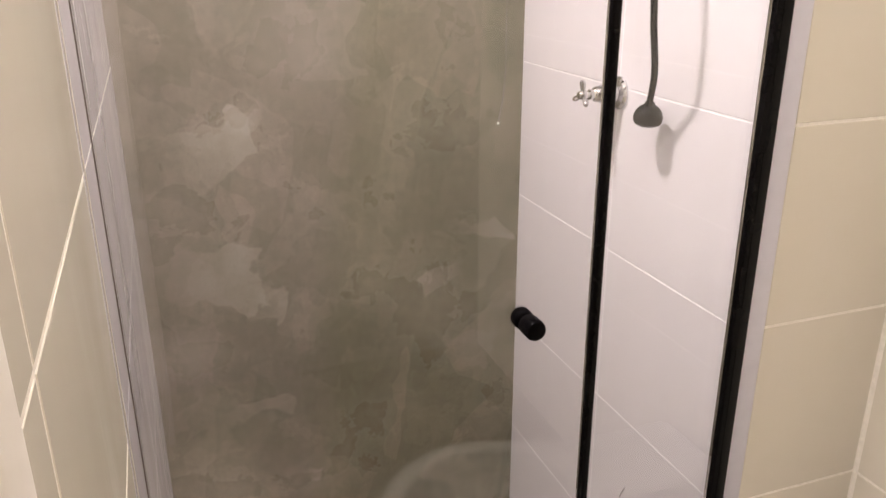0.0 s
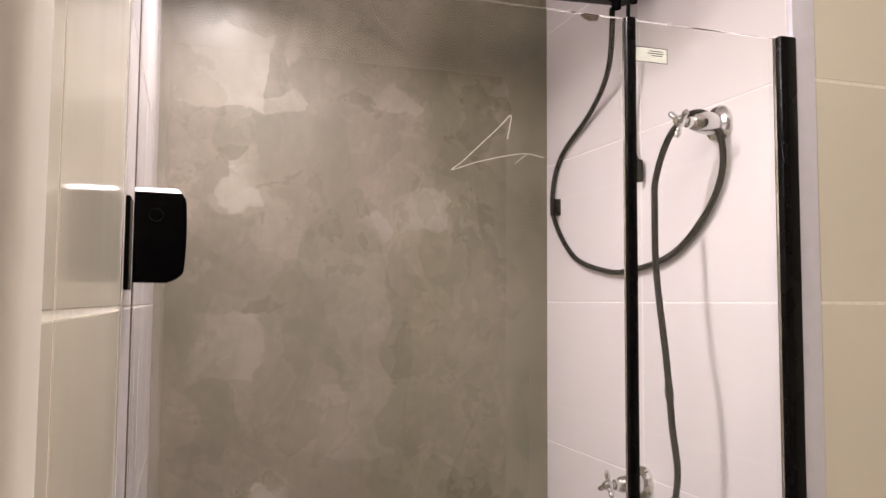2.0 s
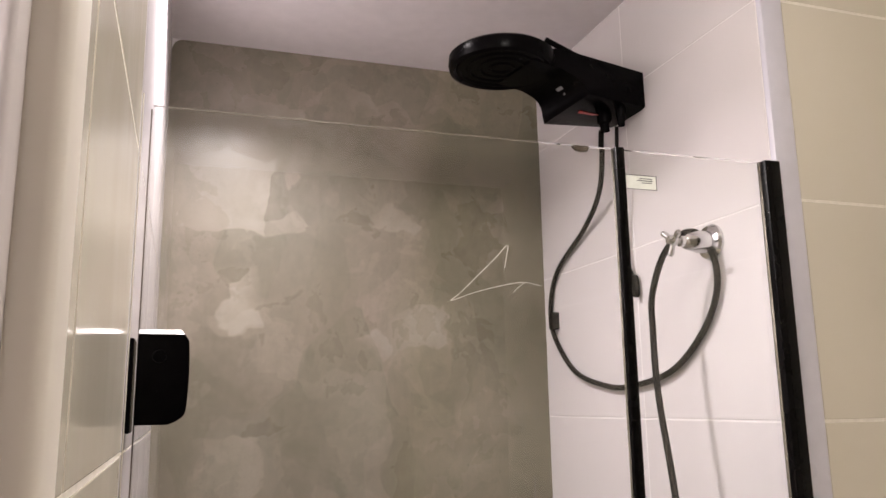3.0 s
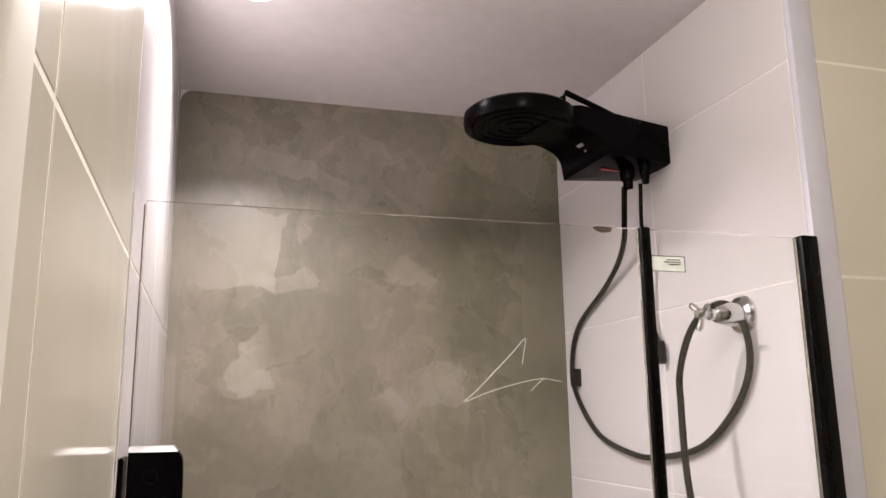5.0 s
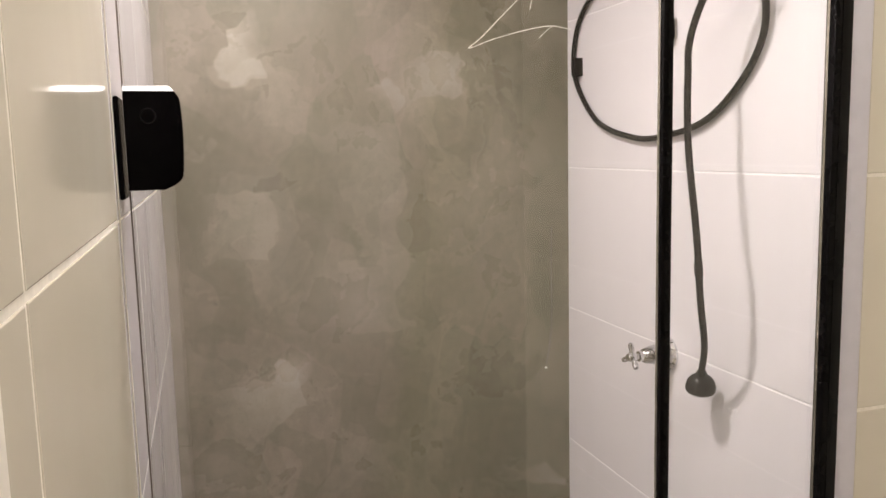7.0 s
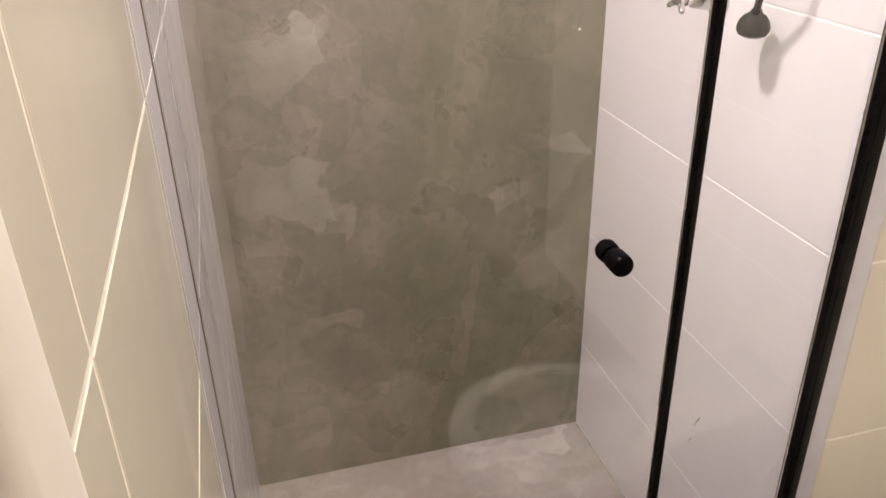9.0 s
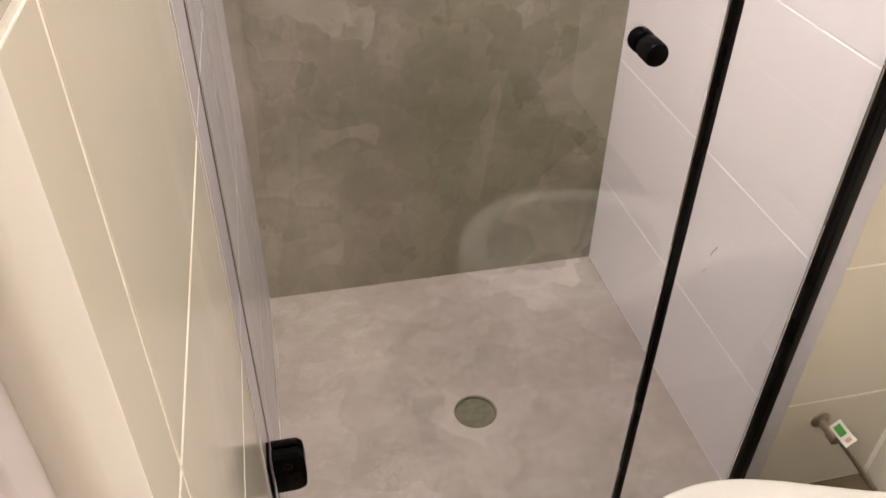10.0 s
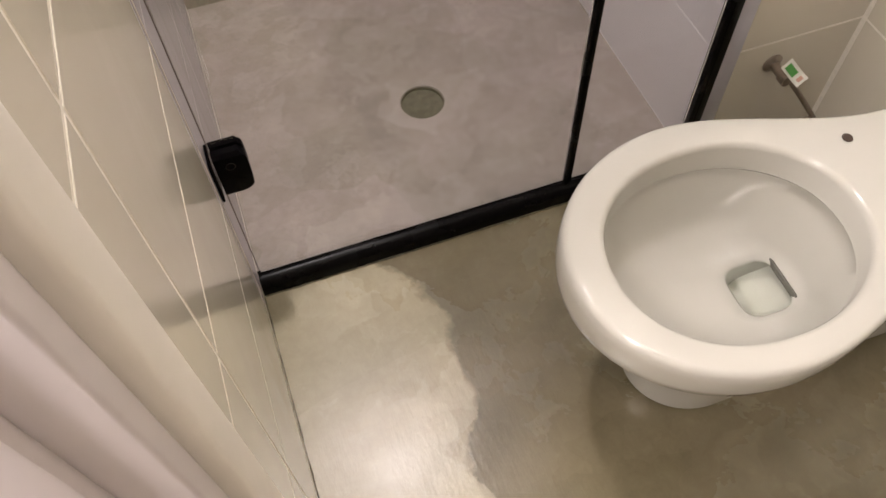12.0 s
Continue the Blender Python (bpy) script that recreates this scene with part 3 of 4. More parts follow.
# residue on the door pane and paper label on the fixed pane
res = tagged(part("silicone_residue", tube(spline([(0.4795, -0.0046, 1.7085), (0.457, -0.0046, 1.712), (0.43, -0.0046, 1.708), (0.39, -0.0046, 1.6975), (0.359, -0.0046, 1.6865), (0.372, -0.0046, 1.697), (0.395, -0.0046, 1.719), (0.418, -0.0046, 1.741), (0.435, -0.0046, 1.7585), (0.4335, -0.0046, 1.744), (0.4305, -0.0046, 1.729)], 6), 0.00034, 6, None, 0.5), M_SCRATCH), "thin dried silicone line stuck to the door glass", "residue")
tick = part("short_stroke", tube(spline([(0.4585, -0.0046, 1.7125), (0.449, -0.0046, 1.706), (0.441, -0.0046, 1.6985)], 4), 0.00034, 6), M_SCRATCH, res)
label = tagged(part("glass_label", box(0.6135, 0.662, 0.0044, 0.0048, 1.8475, 1.8665, 0), M_CREAM, None), "small rectangular paper label stuck on the fixed glass", "label")
for i, (x0, x1, z) in enumerate(((0.636, 0.656, 1.8625), (0.632, 0.657, 1.8595), (0.640, 0.655, 1.8565))):
    part("print_bar", box(x0, x1, 0.0038, 0.00435, z - 0.0005, z + 0.0005), M_INK, label)
bm = box(0.6125, 0.663, 0.0041, 0.0043, 1.8468, 1.8476)
box(0.6125, 0.663, 0.0041, 0.0043, 1.8664, 1.8674, 0, 1, bm)
box(0.662, 0.6632, 0.0041, 0.0043, 1.8468, 1.8674, 0, 1, bm)
part("outline", bm, M_INK, label)
tagged(part("rubber_scrap", prism([(0.536, 1.9005), (0.562, 1.9005), (0.560, 1.8955), (0.549, 1.894), (0.541, 1.8965)], 0.0046, 0.010, 0.0008, 1), M_DARKMETAL), "small brown piece at the glass top edge", "scrap")

# ---- floor drain ----
drain = empty("floor_drain", (0.422, 0.328, -0.003), "round open floor drain with a plain ring", "drain")
put("ring", lathe([(0.0462, -0.010), (0.0462, -0.004), (0.0445, -0.003), (0.0435, -0.004), (0.0435, -0.008)], (*DRAIN, -0.003), (0, 0, 1), 40), M_BEAD, drain, "thin plastic ring")
put("cup", lathe([(0.0462, -0.009), (0.030, -0.0105), (0.0, -0.011)], (*DRAIN, -0.003), (0, 0, 1), 40), M_DRAIN, drain, "dull greenish drain cup")


# ---- valves on the shower wall ----
def valve(y, z, turn):
    """Chrome shut-off valve: wall flange, tapered body, stem and a three-armed handle."""
    v = empty("shower_valve", (W, y, z), "chrome wall valve with a cross handle", "valve", "shower valves")
    put("flange", lathe([(0.030, 0.0), (0.030, 0.004), (0.027, 0.009), (0.019, 0.012), (0.019, 0.010)], (W, y, z), (-1, 0, 0)), M_CHROME, v)
    put("valve_body", lathe([(0.0185, 0.010), (0.018, 0.030), (0.013, 0.052), (0.0095, 0.056), (0.0095, 0.062), (0.006, 0.063), (0.006, 0.072)], (W, y, z), (-1, 0, 0)), M_CHROME, v)
    bm = lathe([(0, 0.085), (0.006, 0.084), (0.009, 0.078), (0.009, 0.070), (0.006, 0.066), (0, 0.066)], (W, y, z), (-1, 0, 0), 20)
    for k in range(3):
        a = radians(turn + 120 * k)
        way = Vector((0, math.cos(a), math.sin(a)))
        pts = [Vector((W - 0.075, y, z)) + way * r + Vector((-0.006 * (r / 0.03) ** 2, 0, 0)) for r in (0.004, 0.009, 0.014, 0.019, 0.023, 0.026)]
        tube(pts, lambda u: 0.0036 + 0.0030 * math.sin(math.pi * min(1, u * 1.02)) * u, 10, bm)
    put("handle", bm, M_CHROME, v, "chrome three-armed handle", 50)
    return v


valve(0.160, 1.815, 38)
valve(0.390, 1.204, 95)

# ---- electric shower ----
BX0, BY0, BY1, BZ0, BZ1 = 0.720, 0.322, 0.442, 2.098, 2.168
TURNED = Matrix.Translation((W, 0.37, 0)) @ Matrix.Rotation(radians(11), 4, "Z") @ Matrix.Translation((-W, -0.37, 0))
shower = empty("electric_shower", (W, 0.36, BZ0), "black electric shower with a round head on the white tiled wall", "shower")


def turned_put(name, bm, *rest):
    """The body hangs a little towards its front; the head stays level."""
    if name not in ("head", "spray_plate"):
        for v in bm.verts:
            v.co.z += 0.12 * (max(0.66, v.co.x) - 0.775)
    bm.transform(TURNED)
    return put(name, bm, *rest)


outline = [(W + 0.010, BZ0), (BX0, BZ0)]
for i in range(1, 9):
    a = math.pi / 2 * i / 8
    outline.append((BX0 - 0.076 * (1 - math.cos(a)), BZ0 + 0.066 * math.sin(a)))
outline += [(0.600, BZ0 + 0.068), (0.600, BZ1 + 0.020), (0.66, BZ1 + 0.034), (W + 0.010, BZ1)]
body = prism(outline, BY0, BY1, 0.0025)
YM = (BY0 + BY1) / 2


def chamfered(x, y, z):
    """The front lower corner is drawn back on the far side and lifted on the near one."""
    low = min(1.0, max(0.0, 1 - (z - BZ0) / 0.055)) * min(1.0, max(0.0, (0.86 - x) / 0.13))
    side = (YM - y) / 0.06
    return (x - 0.016 * max(0.0, -side) * low, y, z + 0.020 * low * max(0.0, side + 1) / 2)


for v in body.verts:
    v.co = chamfered(*v.co)
turned_put("body", body, M_PLASTIC, shower, "glossy black wall body")
HC = (0.572, (BY0 + BY1) / 2, 2.149)
turned_put("head", lathe([(0.082, 0.004), (0.087, 0.0), (0.094, 0.003), (0.096, 0.012), (0.095, 0.026), (0.089, 0.031), (0.0, 0.033)], HC, (0, 0, 1), 56), M_PLASTIC, shower, "round black shower head")
plate = [(0.0, 0.006)]
for r in (0.02, 0.04, 0.06, 0.078):
    plate += [(r - 0.004, 0.006), (r - 0.002, 0.0035), (r + 0.002, 0.0035), (r + 0.004, 0.006)]
turned_put("spray_plate", lathe(plate + [(0.082, 0.0045)], HC, (0, 0, 1), 48), M_PLASTIC, shower, "dark spray plate with rings")
mark_bar = box(0.742, 0.792, 0.376, 0.3815, BZ0 - 0.0046, BZ0 - 0.0010)
for v in mark_bar.verts:
    v.co.z += chamfered(v.co.x, v.co.y, BZ0)[2] - BZ0
turned_put("temperature_mark", mark_bar, M_RED, shower, "red line mark")
for k, (w, h) in enumerate(((0.016, 0.007), (0.005, 0.004), (0.012, 0.002))):
    a = radians(46 - 13 * k)
    p = Vector(chamfered(BX0 - 0.076 * (1 - math.cos(a)), 0.376, BZ0 + 0.066 * math.sin(a)))
    facing = Vector((-0.066 * math.cos(a), 0, -0.076 * math.sin(a))).normalized()
    bm = box(-h / 2, h / 2, -w / 2, w / 2, -0.0006, 0.0006)
    bm.transform(Matrix.Translation(p + facing * 0.0012) @ Matrix.Rotation(math.atan2(facing.x, facing.z), 4, "Y"))
    turned_put("print_mark", bm, M_PRINT, shower, "small grey printed mark")
turned_put("inlet", lathe([(0.013, 0.02), (0.014, 0.0), (0.0135, -0.012), (0.009, -0.016), (0.009, -0.030)], (0.800, 0.375, BZ0 - 0.002), (0, 0, 1), 20), M_PLASTIC, shower, "black hose outlet")
turned_put("inlet", lathe([(0.009, 0.02), (0.010, 0.0), (0.008, -0.012), (0.006, -0.028)], (0.815, 0.345, BZ0 - 0.002), (0, 0, 1), 16), M_PLASTIC, shower, "black cable outlet")
turned_put("top_rod", tube([Vector(p) for p in ((0.698, 0.42, 2.165), (0.696, 0.42, 2.255), (0.703, 0.42, 2.264), (0.78, 0.42, 2.236), (W - 0.008, 0.42, 2.206), (W - 0.004, 0.42, 2.195), (W - 0.004, 0.42, 2.160))], 0.0055, 8), M_PLASTIC, shower, "thin black rod above the body")

# ---- hose, hand spray and wall clips ----
hose_way = [(0.800, 0.376, 2.076), (0.830, 0.449, 1.982), (0.852, 0.561, 1.925), (0.858, 0.705, 1.860), (0.858, 0.750, 1.789), (0.858, 0.740, 1.714),
            (0.858, 0.647, 1.629), (0.858, 0.513, 1.594), (0.858, 0.414, 1.592), (0.857, 0.286, 1.614), (0.857, 0.197, 1.668), (0.856, 0.149, 1.728),
            (0.853, 0.143, 1.786), (0.843, 0.164, 1.829), (0.806, 0.160, 1.825), (0.792, 0.193, 1.795), (0.784, 0.219, 1.734), (0.781, 0.219, 1.681),
            (0.777, 0.210, 1.578), (0.776, 0.184, 1.443), (0.785, 0.184, 1.340), (0.808, 0.205, 1.267), (0.824, 0.235, 1.210)]
spray = tagged(part("hand_spray_hose", tube(spline(hose_way, 14), 0.0052, 12, None, 0.06), M_HOSE), "black plastic hose looped over the upper valve", "hose")
bell = lathe([(0, 0.027), (0.0075, 0.026), (0.009, 0.021), (0.015, 0.018), (0.0210, 0.011), (0.0242, 0.002), (0.0236, -0.006), (0.0195, -0.012), (0.011, -0.016), (0, -0.017)], (0.829, 0.2426, 1.1879), (0.10, 0.05, 1), 28)
part("spray_head", bell, M_GLOSS, spray, "black bell-shaped spray head")
# thin sleeve added to show a light scuff; the hose has no fitting here
part("collar", lathe([(0.0062, -0.010), (0.0068, -0.008), (0.0068, 0.008), (0.0062, 0.010)], (0.781, 0.1848, 1.3911), (0.0, 0.12, 1), 16), M_GREYPL, spray, "thin grey band for a scuff on the hose")
tagged(part("hose_clip", box(0.847, W + 0.001, 0.724, 0.744, 1.727, 1.765, 0.002), M_PLASTIC), "small black hose clip on the tiled wall", "clip")
cable = tagged(part("power_cable", tube(spline([(0.815, 0.345, 2.075), (0.828, 0.372, 2.006), (0.846, 0.398, 1.905), (0.852, 0.400, 1.83), (0.854, 0.383, 1.79)], 10), 0.0036, 10), M_HOSE), "thin black cable hanging down the tiled wall", "cable")
part("plug", lathe([(0, 0.024), (0.006, 0.023), (0.0075, 0.012), (0.0075, -0.012), (0.005, -0.018), (0, -0.018)], (0.855, 0.381, 1.772), (0, 0.05, 1), 14), M_PLASTIC, cable, "black cable end")

mark = tagged(part("adhesive_smear", tube(spline([(W - 0.0004, 0.265, 0.434), (W - 0.0004, 0.270, 0.421), (W - 0.0004, 0.2735, 0.417), (W - 0.0004, 0.279, 0.402)], 5), lambda u: 0.0008 + 0.0007 * math.sin(7 * u) ** 2, 6), M_SMEAR), "short grey adhesive smear on the white tile", "smear")
tagged(part("wall_smudge", lathe([(0, 0.0008), (0.004, 0.0006), (0.0055, 0)], (W - 0.0002, 0.033, 1.116), (-1, 0, 0), 9), M_SMEAR), "small grey smudge on the white tile", "smudge")
part("smear_spot", tube(spline([(W - 0.0004, 0.2825, 0.366), (W - 0.0004, 0.286, 0.360), (W - 0.0004, 0.290, 0.351)], 4), 0.0007, 6), M_SMEAR, mark)

drip = tagged(part("cement_drip", tube(spline([(0.823, D - 0.0006, 1.40), (0.8215, D - 0.0008, 1.30), (0.822, D - 0.0008, 1.195), (0.8165, D - 0.0008, 1.13), (0.807, D - 0.0006, 1.082)], 8), lambda u: 0.0007 + 0.0012 * abs(noise.noise((u * 13, 5, 2))), 6), M_SMEAR), "thin dark drip line down the cement wall", "drip")
part("white_bead", lathe([(0, 0.003), (0.0025, 0.0022), (0.0034, 0.0)], (0.807, D, 1.077), (0, -1, 0), 10), M_PAPER, drip, "tiny white bead")

# ---- toilet ----
TY = -0.387
toilet = empty("toilet", (0.62, TY, 0), "white porcelain toilet bowl without seat on cement floor", "toilet")


def egg(x0, x1, half, z, tail=0.0, blunt=2.15, n=72, y=TY):
    """Closed ring: front at x0, back at x1, half width; tail narrows the back."""
    cx, a = (x0 + x1) / 2, (x1 - x0) / 2
    ring = []
    for i in range(n):
        t = 2 * math.pi * i / n
        c, s = math.cos(t), math.sin(t)
        ux = math.copysign(abs(c) ** (2 / blunt), c)
        uy = math.copysign(abs(s) ** (2 / blunt), s)
        k = 1 - tail * max(0.0, ux) ** 1.6
        ring.append((cx + a * ux, y + half * uy * k, z))
    return ring


def pan(x0, z, half, neck, x1, inset=0.0):
    """Outline of bowl and deck: a round front that narrows to the neck and runs back to x1."""
    n, ring = 40, []
    cx = x0 + half * 1.12
    up = []
    for i in range(n + 1):
        t = math.pi - (math.pi * 0.5) * i / n
        up.append((cx + half * 1.12 * math.cos(t), half * math.sin(t)))
    for i in range(1, 21):
        u = i / 20
        s = u * u * (3 - 2 * u)
        up.append((cx + 0.32 * u, half + (neck - half) * s))
    x_end = x1
    up += [(cx + 0.32 + (x_end - cx - 0.32) * u, neck) for u in (0.33, 0.66, 0.93)]
    up += [(x_end, neck - 0.018)]
    pts = up + [(x, -y) for x, y in reversed(up[1:] if up[0][1] < 1e-6 else up)]
    return [(x, TY + y, z) for x, y in pts]


rows = []
for z, grow, half, neck, x1 in ((0.012, 0.150, 0.098, 0.085, 1.06), (0.05, 0.148, 0.100, 0.085, 1.06), (0.13, 0.140, 0.104, 0.085, 1.07), (0.20, 0.110, 0.118, 0.088, 1.09),
                                (0.26, 0.065, 0.145, 0.098, 1.11), (0.305, 0.025, 0.170, 0.108, 1.125), (0.325, 0.010, 0.178, 0.112, 1.13),
                                (0.338, 0.003, 0.190, 0.114, 1.135), (0.355, 0.001, 0.194, 0.116, 1.135), (0.380, 0.003, 0.195, 0.116, 1.135), (0.392, 0.006, 0.194, 0.114, 1.134), (0.398, 0.010, 0.191, 0.111, 1.131), (0.400, 0.016, 0.186, 0.107, 1.127)):
    rows.append(pan(0.391 + grow, z, half, neck, x1))
bm = loft(rows, False)
bm.faces.new([v for v in list(bm.verts)[:len(rows[0])]])
outer_top = list(bm.verts)[-len(rows[0]):]
inner = []
for x0, x1, half, z, tail, blunt in ((0.438, 0.800, 0.153, 0.4005, 0.06, 2.15), (0.444, 0.794, 0.148, 0.398, 0.06, 2.15), (0.447, 0.790, 0.145, 0.390, 0.06, 2.15),
                                     (0.445, 0.790, 0.146, 0.356, 0.06, 2.15), (0.448, 0.788, 0.144, 0.350, 0.06, 2.15), (0.442, 0.795, 0.150, 0.340, 0.06, 2.15),
                                     (0.458, 0.790, 0.138, 0.315, 0.08, 2.15), (0.510, 0.785, 0.118, 0.270, 0.10, 2.2), (0.585, 0.775, 0.085, 0.232, 0.1, 2.4),
                                     (0.650, 0.772, 0.058, 0.212, 0.0, 2.8), (0.674, 0.762, 0.047, 0.203, 0.0, 3.4), (0.680, 0.760, 0.044, 0.197, 0.0, 3.6),
                                     (0.680, 0.790, 0.044, 0.191, 0.0, 3.6), (0.682, 0.850, 0.044, 0.186, 0.0, 3.6), (0.684, 0.87, 0.042, 0.150, 0.0, 3.6)):
    inner.append([bm.verts.new(p) for p in egg(x0 + 0.006, x1 + 0.008, half, z, tail, blunt, 72, TY - 0.005)])
for a, b in zip(inner, inner[1:]):
    for k in range(len(a)):
        bm.faces.new((a[k], a[(k + 1) % len(a)], b[(k + 1) % len(b)], b[k]))
bm.faces.new(inner[-1])
e1 = [bm.edges.get((outer_top[i], outer_top[(i + 1) % len(outer_top)])) for i in range(len(outer_top))]
e2 = [bm.edges.get((inner[0][i], inner[0][(i + 1) % len(inner[0])])) for i in range(len(inner[0]))]
bmesh.ops.bridge_loops(bm, edges=[e for e in e1 + e2 if e])
put("bowl", bm, M_PORCELAIN, toilet, "white porcelain bowl with a wide rim", 50)
bm = bmesh.new()
bm.faces.new([bm.verts.new(p) for p in egg(0.6845, 0.770, 0.0445, 0.1995, 0.0, 3.6, 72, TY - 0.005)])
put("water", bm, M_WATER, toilet, "still water in the bowl").visible_shadow = False
# solid dark strip painted as the shade under the trap's lip
put("trap_opening", box(0.7655, 0.7700, TY - 0.042, TY + 0.034, 0.192, 0.2065, 0.0015), M_TRAP, toilet, "dark strip for the shade in the narrow trap opening")
for dy in (-0.083, 0.083):
    put("seat_hole", lathe([(0.0078, 0.0012), (0.0072, 0.0016), (0.0062, 0.0014), (0.0, 0.0010)], (0.848, TY + dy, 0.400), (0, 0, 1), 20), M_HOLE_SHADE, toilet, "dark disc for the shaded seat bolt hole")

toilet.location.z -= 0.006

# ---- angle valve, hose and hanging tag on the stub wall ----
av = empty("angle_valve", (0.985, 0, 0.215), "brown stop valve with a thin steel hose", "valve")
put("flange", lathe([(0.019, 0.0), (0.019, 0.003), (0.012, 0.008), (0.009, 0.008), (0.009, 0.032), (0.012, 0.033), (0.012, 0.050), (0.0, 0.051)], (0.990, 0.0, 0.208), (0, -1, 0), 24), M_STEEL, av, "brushed valve body")
put("steel_hose", tube(spline([(0.985, -0.036, 0.215), (1.01, -0.045, 0.190), (1.06, -0.055, 0.125), (1.10, -0.075, 0.07), (1.12, -0.13, 0.06), (1.12, -0.25, 0.12)], 12), 0.0048, 10, None, 0.08), M_STEEL, av, "braided steel hose")


def curled(x0, x1, y0, y1, lift, thick=0.0004):
    """A thin strip of paper that curls along y."""
    bm, rings = bmesh.new(), []
    for i in range(13):
        y = y0 + (y1 - y0) * i / 12
        bend = 9.0 * y * y + 0.004 * math.sin(y * 90)
        rings.append([bm.verts.new((x, y, bend + lift + dz)) for x, dz in ((x0, -thick), (x1, -thick), (x1, thick), (x0, thick))])
    for p, q in zip(rings, rings[1:]):
        for k in range(4):
            bm.faces.new((p[k], p[(k + 1) % 4], q[(k + 1) % 4], q[k]))
    bm.faces.new(rings[0]), bm.faces.new(rings[-1])
    return bm


tag = tagged(part("hang_tag", curled(-0.014, 0.014, -0.027, 0.027, 0.0), M_PAPER), "curled white paper tag with a green print on the valve", "tag")
tag.matrix_world = look((0.990, -0.054, 0.234), (0.75, -0.45, 0.62)) @ pose(0, 0, 0, 0, 180, -50) @ Matrix.Scale(0.85, 4)
for bmx, mat in [(curled(x0, x1, y0, y1, lift, 0.0002), m) for lift in (-0.0007, 0.0007) for x0, x1, y0, y1, m in ((-0.009, 0.007, -0.006, 0.021, M_GREEN), (-0.006, 0.007, -0.022, -0.014, M_SKIN))]:
    part("print", bmx, mat, tag)

# ---- doorway beside the camera ----
frame_d = tagged(empty("door_1", (0.0, JAMB, 0), "white lacquered door frame with two bronze strike plates", "door frame", "", "structure"))
outline = [(-0.004, -0.546), (0.0065, -0.546), (0.0082, -0.549), (0.0085, -0.553), (0.0085, -0.587), (0.0078, -0.591), (0.0058, -0.594),
           (0.0025, -0.5955), (-0.003, -0.596), (-0.0130, -0.596), (-0.0130, -0.559), (-0.004, -0.559)]
bm = bmesh.new()
a = [bm.verts.new((x, y, 0.0)) for x, y in outline]
b = [bm.verts.new((x, y, 2.16)) for x, y in outline]
bm.faces.new(a), bm.faces.new(b)
for i in range(len(a)):
    bm.faces.new((a[i], a[(i + 1) % len(a)], b[(i + 1) % len(a)], b[i]))
put("casing", bm, M_CASING, frame_d, "white rounded casing", 50)
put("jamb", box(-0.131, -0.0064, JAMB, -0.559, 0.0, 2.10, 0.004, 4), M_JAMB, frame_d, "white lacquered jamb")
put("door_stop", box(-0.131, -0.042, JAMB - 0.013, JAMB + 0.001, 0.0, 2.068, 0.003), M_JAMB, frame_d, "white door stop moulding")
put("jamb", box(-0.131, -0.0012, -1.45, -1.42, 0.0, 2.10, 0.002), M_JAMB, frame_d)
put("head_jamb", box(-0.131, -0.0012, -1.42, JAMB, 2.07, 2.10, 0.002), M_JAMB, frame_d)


def strike(z0, z1, x0=-0.0375, x1=-0.0140):
    out, r = [], 0.010
    for cx, cz, a0 in ((x1 - r, z1 - r, 0), (x0 + r, z1 - r, 90), (x0 + r, z0 + r, 180), (x1 - r, z0 + r, 270)):
        out += [(cx + r * math.cos(radians(a0 + 15 * k)), cz + r * math.sin(radians(a0 + 15 * k))) for k in range(7)]
    s = put("strike_plate", prism(out, JAMB - 0.0016, JAMB + 0.0005, 0.0005, 1), M_DARKMETAL, frame_d, "bronze strike plate")
    off = s.matrix_parent_inverse.inverted() @ Matrix.Translation(frame_d.location).inverted()
    # no real recess: dark box as the hole's shade, pale bar as its lit inside
    h = part("latch_hole", box(x0 + 0.006, x1 - 0.006, JAMB - 0.0022, JAMB - 0.0012, z0 + 0.018, z1 - 0.012), M_HOLE_SHADE, s)
    lip = part("inner_lip", box(x0 + 0.007, x1 - 0.007, JAMB - 0.0026, JAMB - 0.0018, z0 + 0.0185, z0 + 0.0245, 0.0004, 1), M_STEEL, s, "pale bar for the lit inside of the latch hole")
    lip.matrix_parent_inverse = off
    c = part("screw", lathe([(0, -0.0030), (0.003, -0.0026), (0.0036, -0.0018), (0.0036, 0)], ((x0 + x1) / 2, JAMB, z0 + 0.0095), (0, 1, 0), 12), M_DARKMETAL, s)
    h.matrix_parent_inverse = c.matrix_parent_inverse = off


strike(1.028, 1.089)
strike(1.103, 1.163)

# ---- ceiling lamps ----
def ceiling_lamp(x, y, r, label, square=0.0, drop=0.006):
    """A lamp on the ceiling: rim (round, or a square plate) and a diffuser that hangs down by drop."""
    c = empty("ceiling_lamp", (x, y, H), label, "lamp", "ceiling lamps")
    if square:
        put("rim", box(x - square, x + square, y - square, y + square, H - 0.004, H + 0.002, 0.0015, 1), M_PAINT, c, "square white plate")
    else:
        put("rim", lathe([(r, 0.0), (r + 0.010, 0.0), (r + 0.010, -0.008), (r, -0.012)], (x, y, H), (0, 0, 1), 40), M_PAINT, c)
    profile = [(r * math.cos(radians(a)), -0.004 - drop * math.sin(radians(a))) for a in (0, 20, 40, 60, 75)] + [(0, -0.004 - drop)]
    put("diffuser", lathe(profile, (x, y, H), (0, 0, 1), 40), M_LAMP, c, "glowing diffuser")


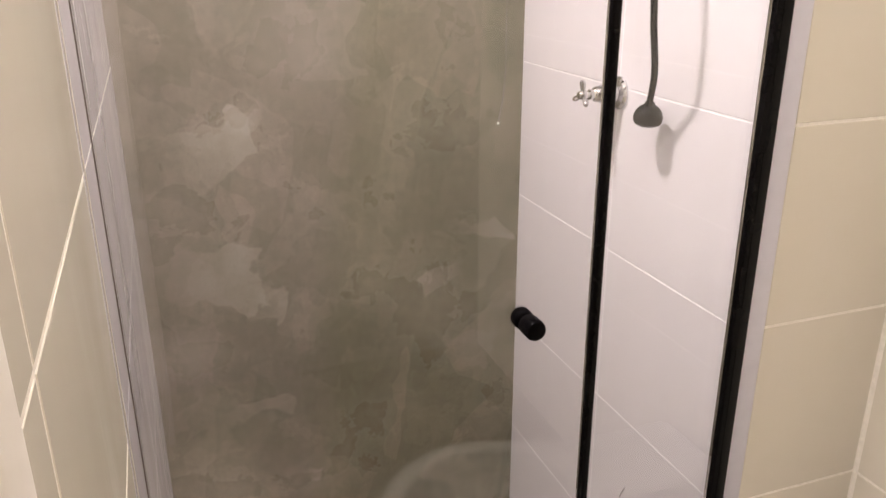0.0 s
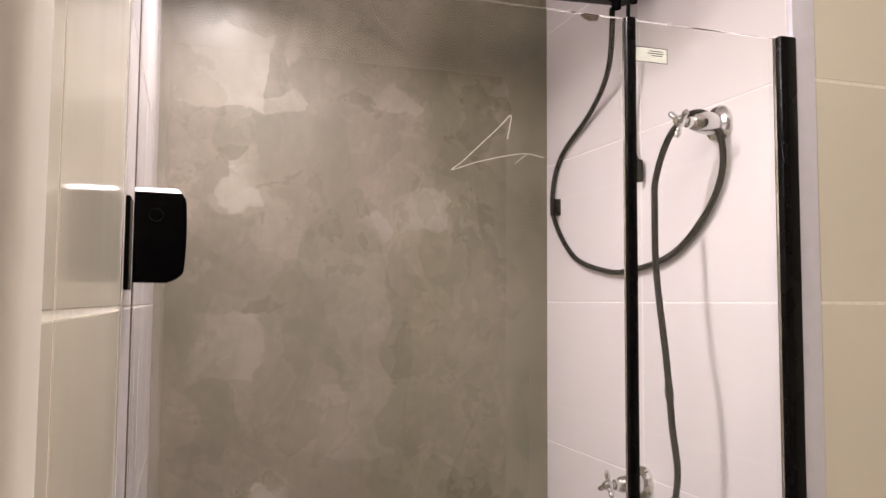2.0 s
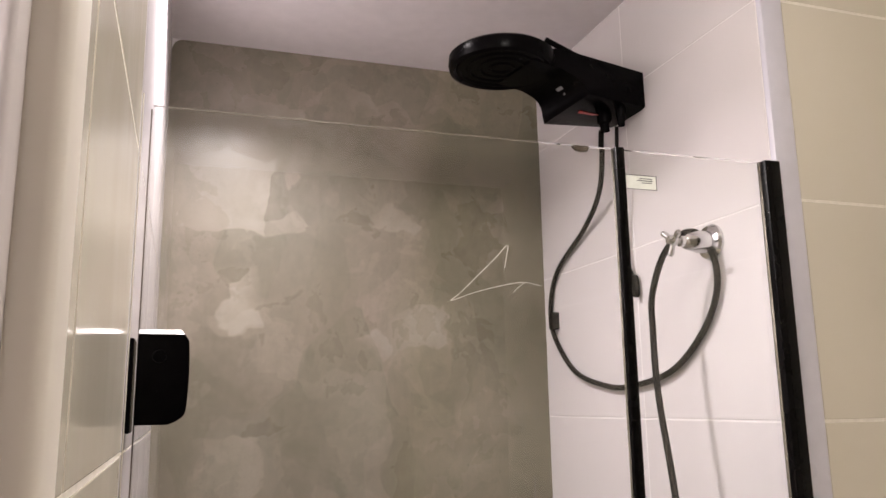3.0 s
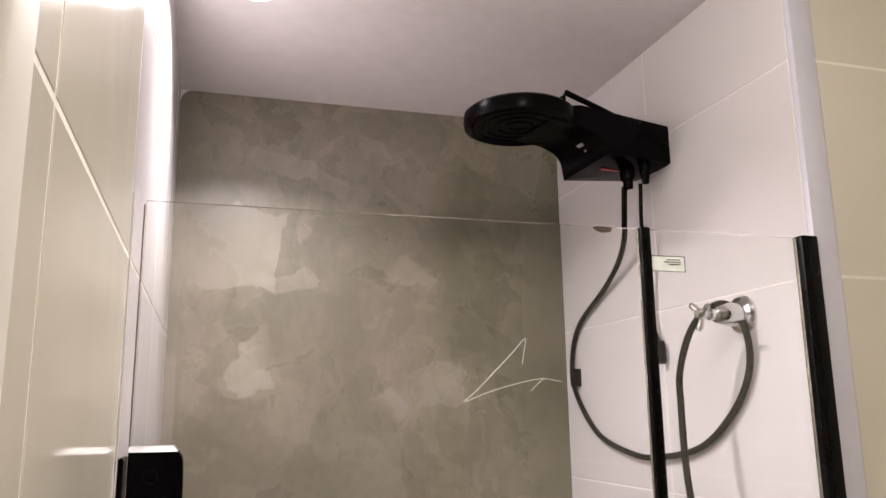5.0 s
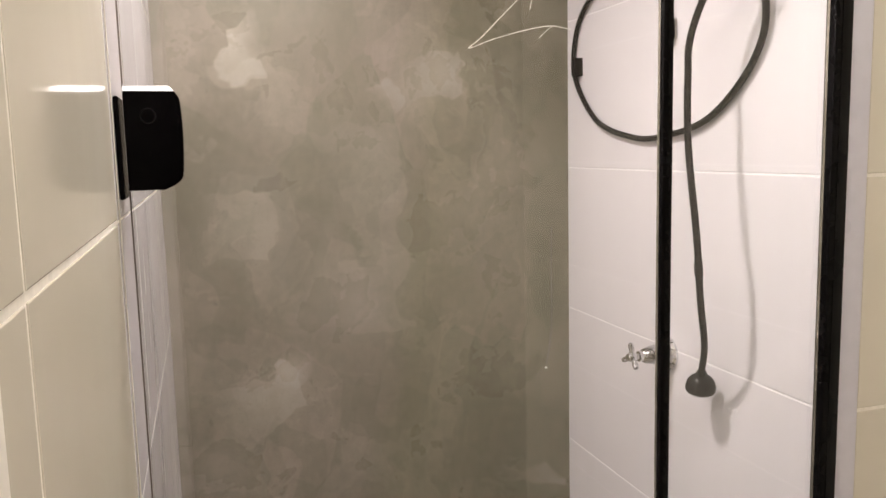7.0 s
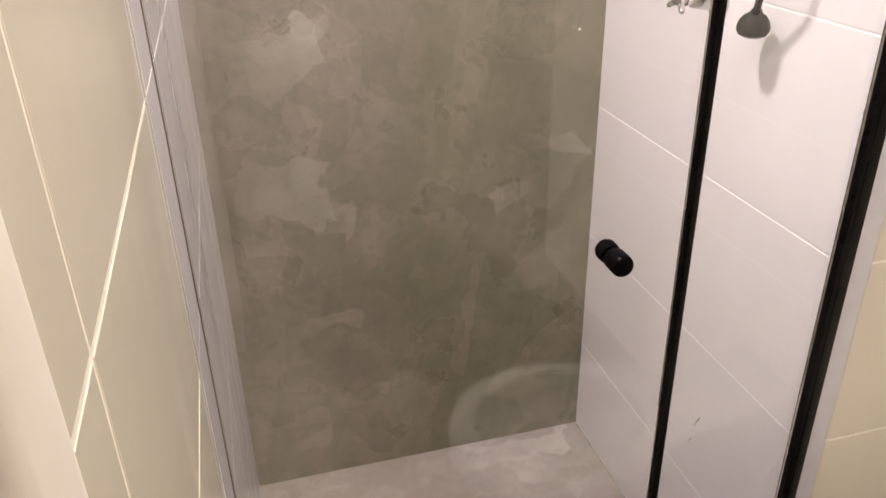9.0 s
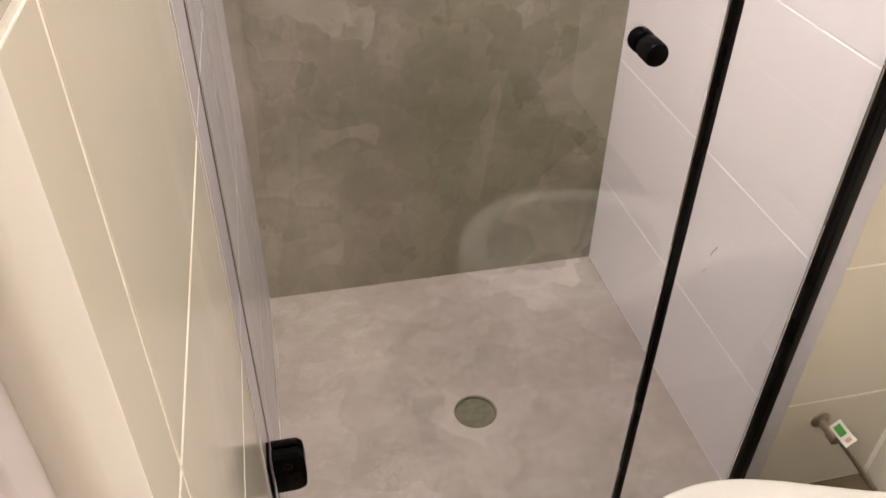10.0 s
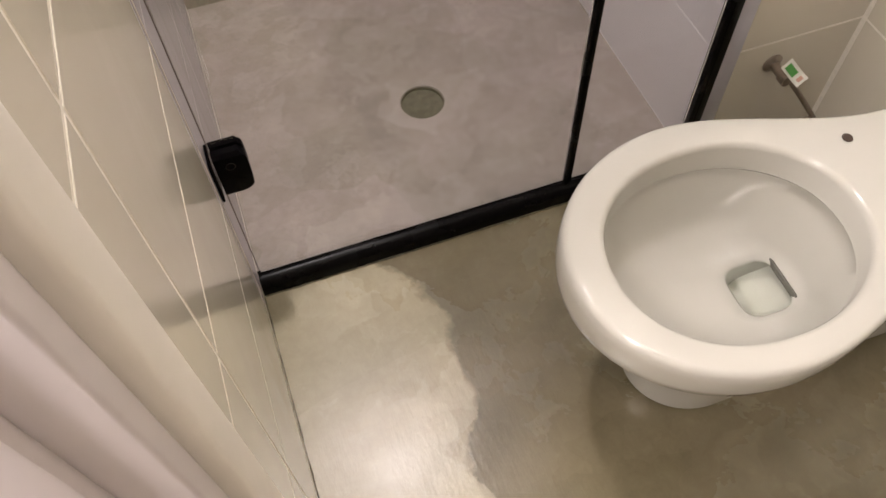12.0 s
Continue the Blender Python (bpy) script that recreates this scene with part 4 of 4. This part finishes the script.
ceiling_lamp(*LAMP, 0.034, "small square spotlight with a glowing round lens", 0.045, 0.026)
ceiling_lamp(0.36, -0.48, 0.095, "round white dome lamp on the bathroom ceiling", 0.0, 0.03)
ceiling_lamp(-0.85, -1.05, 0.16, "round white ceiling lamp set on the ceiling")

# ---- tiles ----
tile_meshes = {}


def tile(parent, mat, origin, u, v, n, lu, lv, thick=0.0075):
    """A glazed tile of lu by lv from origin along u and v, its face along n, edges rounded."""
    key = (round(lu, 4), round(lv, 4), mat.name, tuple(u), tuple(v))
    if key not in tile_meshes:
        bm = bmesh.new()
        g, r = (0.0022 if "beige" in mat.name else 0.0011), 0.0012
        u, v, n = Vector(u), Vector(v), Vector(n)
        rings = []
        for inset, h in ((g, 0.0), (g, thick - r), (g + r * 0.3, thick - r * 0.3), (g + r, thick)):
            rings.append([bm.verts.new(u * a + v * b + n * (h - thick)) for a, b in ((inset, inset), (lu - inset, inset), (lu - inset, lv - inset), (inset, lv - inset))])
        for a, b in zip(rings, rings[1:]):
            for k in range(4):
                bm.faces.new((a[k], a[(k + 1) % 4], b[(k + 1) % 4], b[k]))
        bm.faces.new(rings[-1])
        bmesh.ops.recalc_face_normals(bm, faces=bm.faces)
        if bm.faces[:][-1].normal.dot(n) < 0:
            bmesh.ops.reverse_faces(bm, faces=bm.faces)
        me = bpy.data.meshes.new("tile")
        bm.to_mesh(me)
        bm.free()
        me.materials.append(mat)
        tile_meshes[key] = me
    ob = new("tile", tile_meshes[key])
    ob.location = origin
    ob.parent = parent


def tile_wall(parent, mat, columns, rows, place, u, n):
    for c0, c1 in zip(columns, columns[1:]):
        for r0, r1 in zip(rows, rows[1:]):
            tile(parent, mat, place(c0, r0), u, (0, 0, 1), n, c1 - c0, r1 - r0)


tile_wall(wall_left, M_BEIGE, (-0.553, -0.459, -0.057), LEFT_ROWS, lambda c, r: (0, c, r), (0, 1, 0), (1, 0, 0))
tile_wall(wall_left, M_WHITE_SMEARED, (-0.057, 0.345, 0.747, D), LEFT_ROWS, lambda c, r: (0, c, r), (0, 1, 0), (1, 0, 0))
tile_wall(wall_right, M_WHITE, (0.008, 0.392, D), ROWS, lambda c, r: (W, c, r), (0, 1, 0), (-1, 0, 0))
tile_wall(wall_stub, M_BEIGE, (STUB_X0, EAST), ROWS, lambda c, r: (c, 0, r), (1, 0, 0), (0, -1, 0))
tile_wall(wall_east, M_BEIGE, (SOUTH, -1.61, -1.21, -0.81, -0.41, -0.006), ROWS, lambda c, r: (EAST, c, r), (0, 1, 0), (-1, 0, 0))
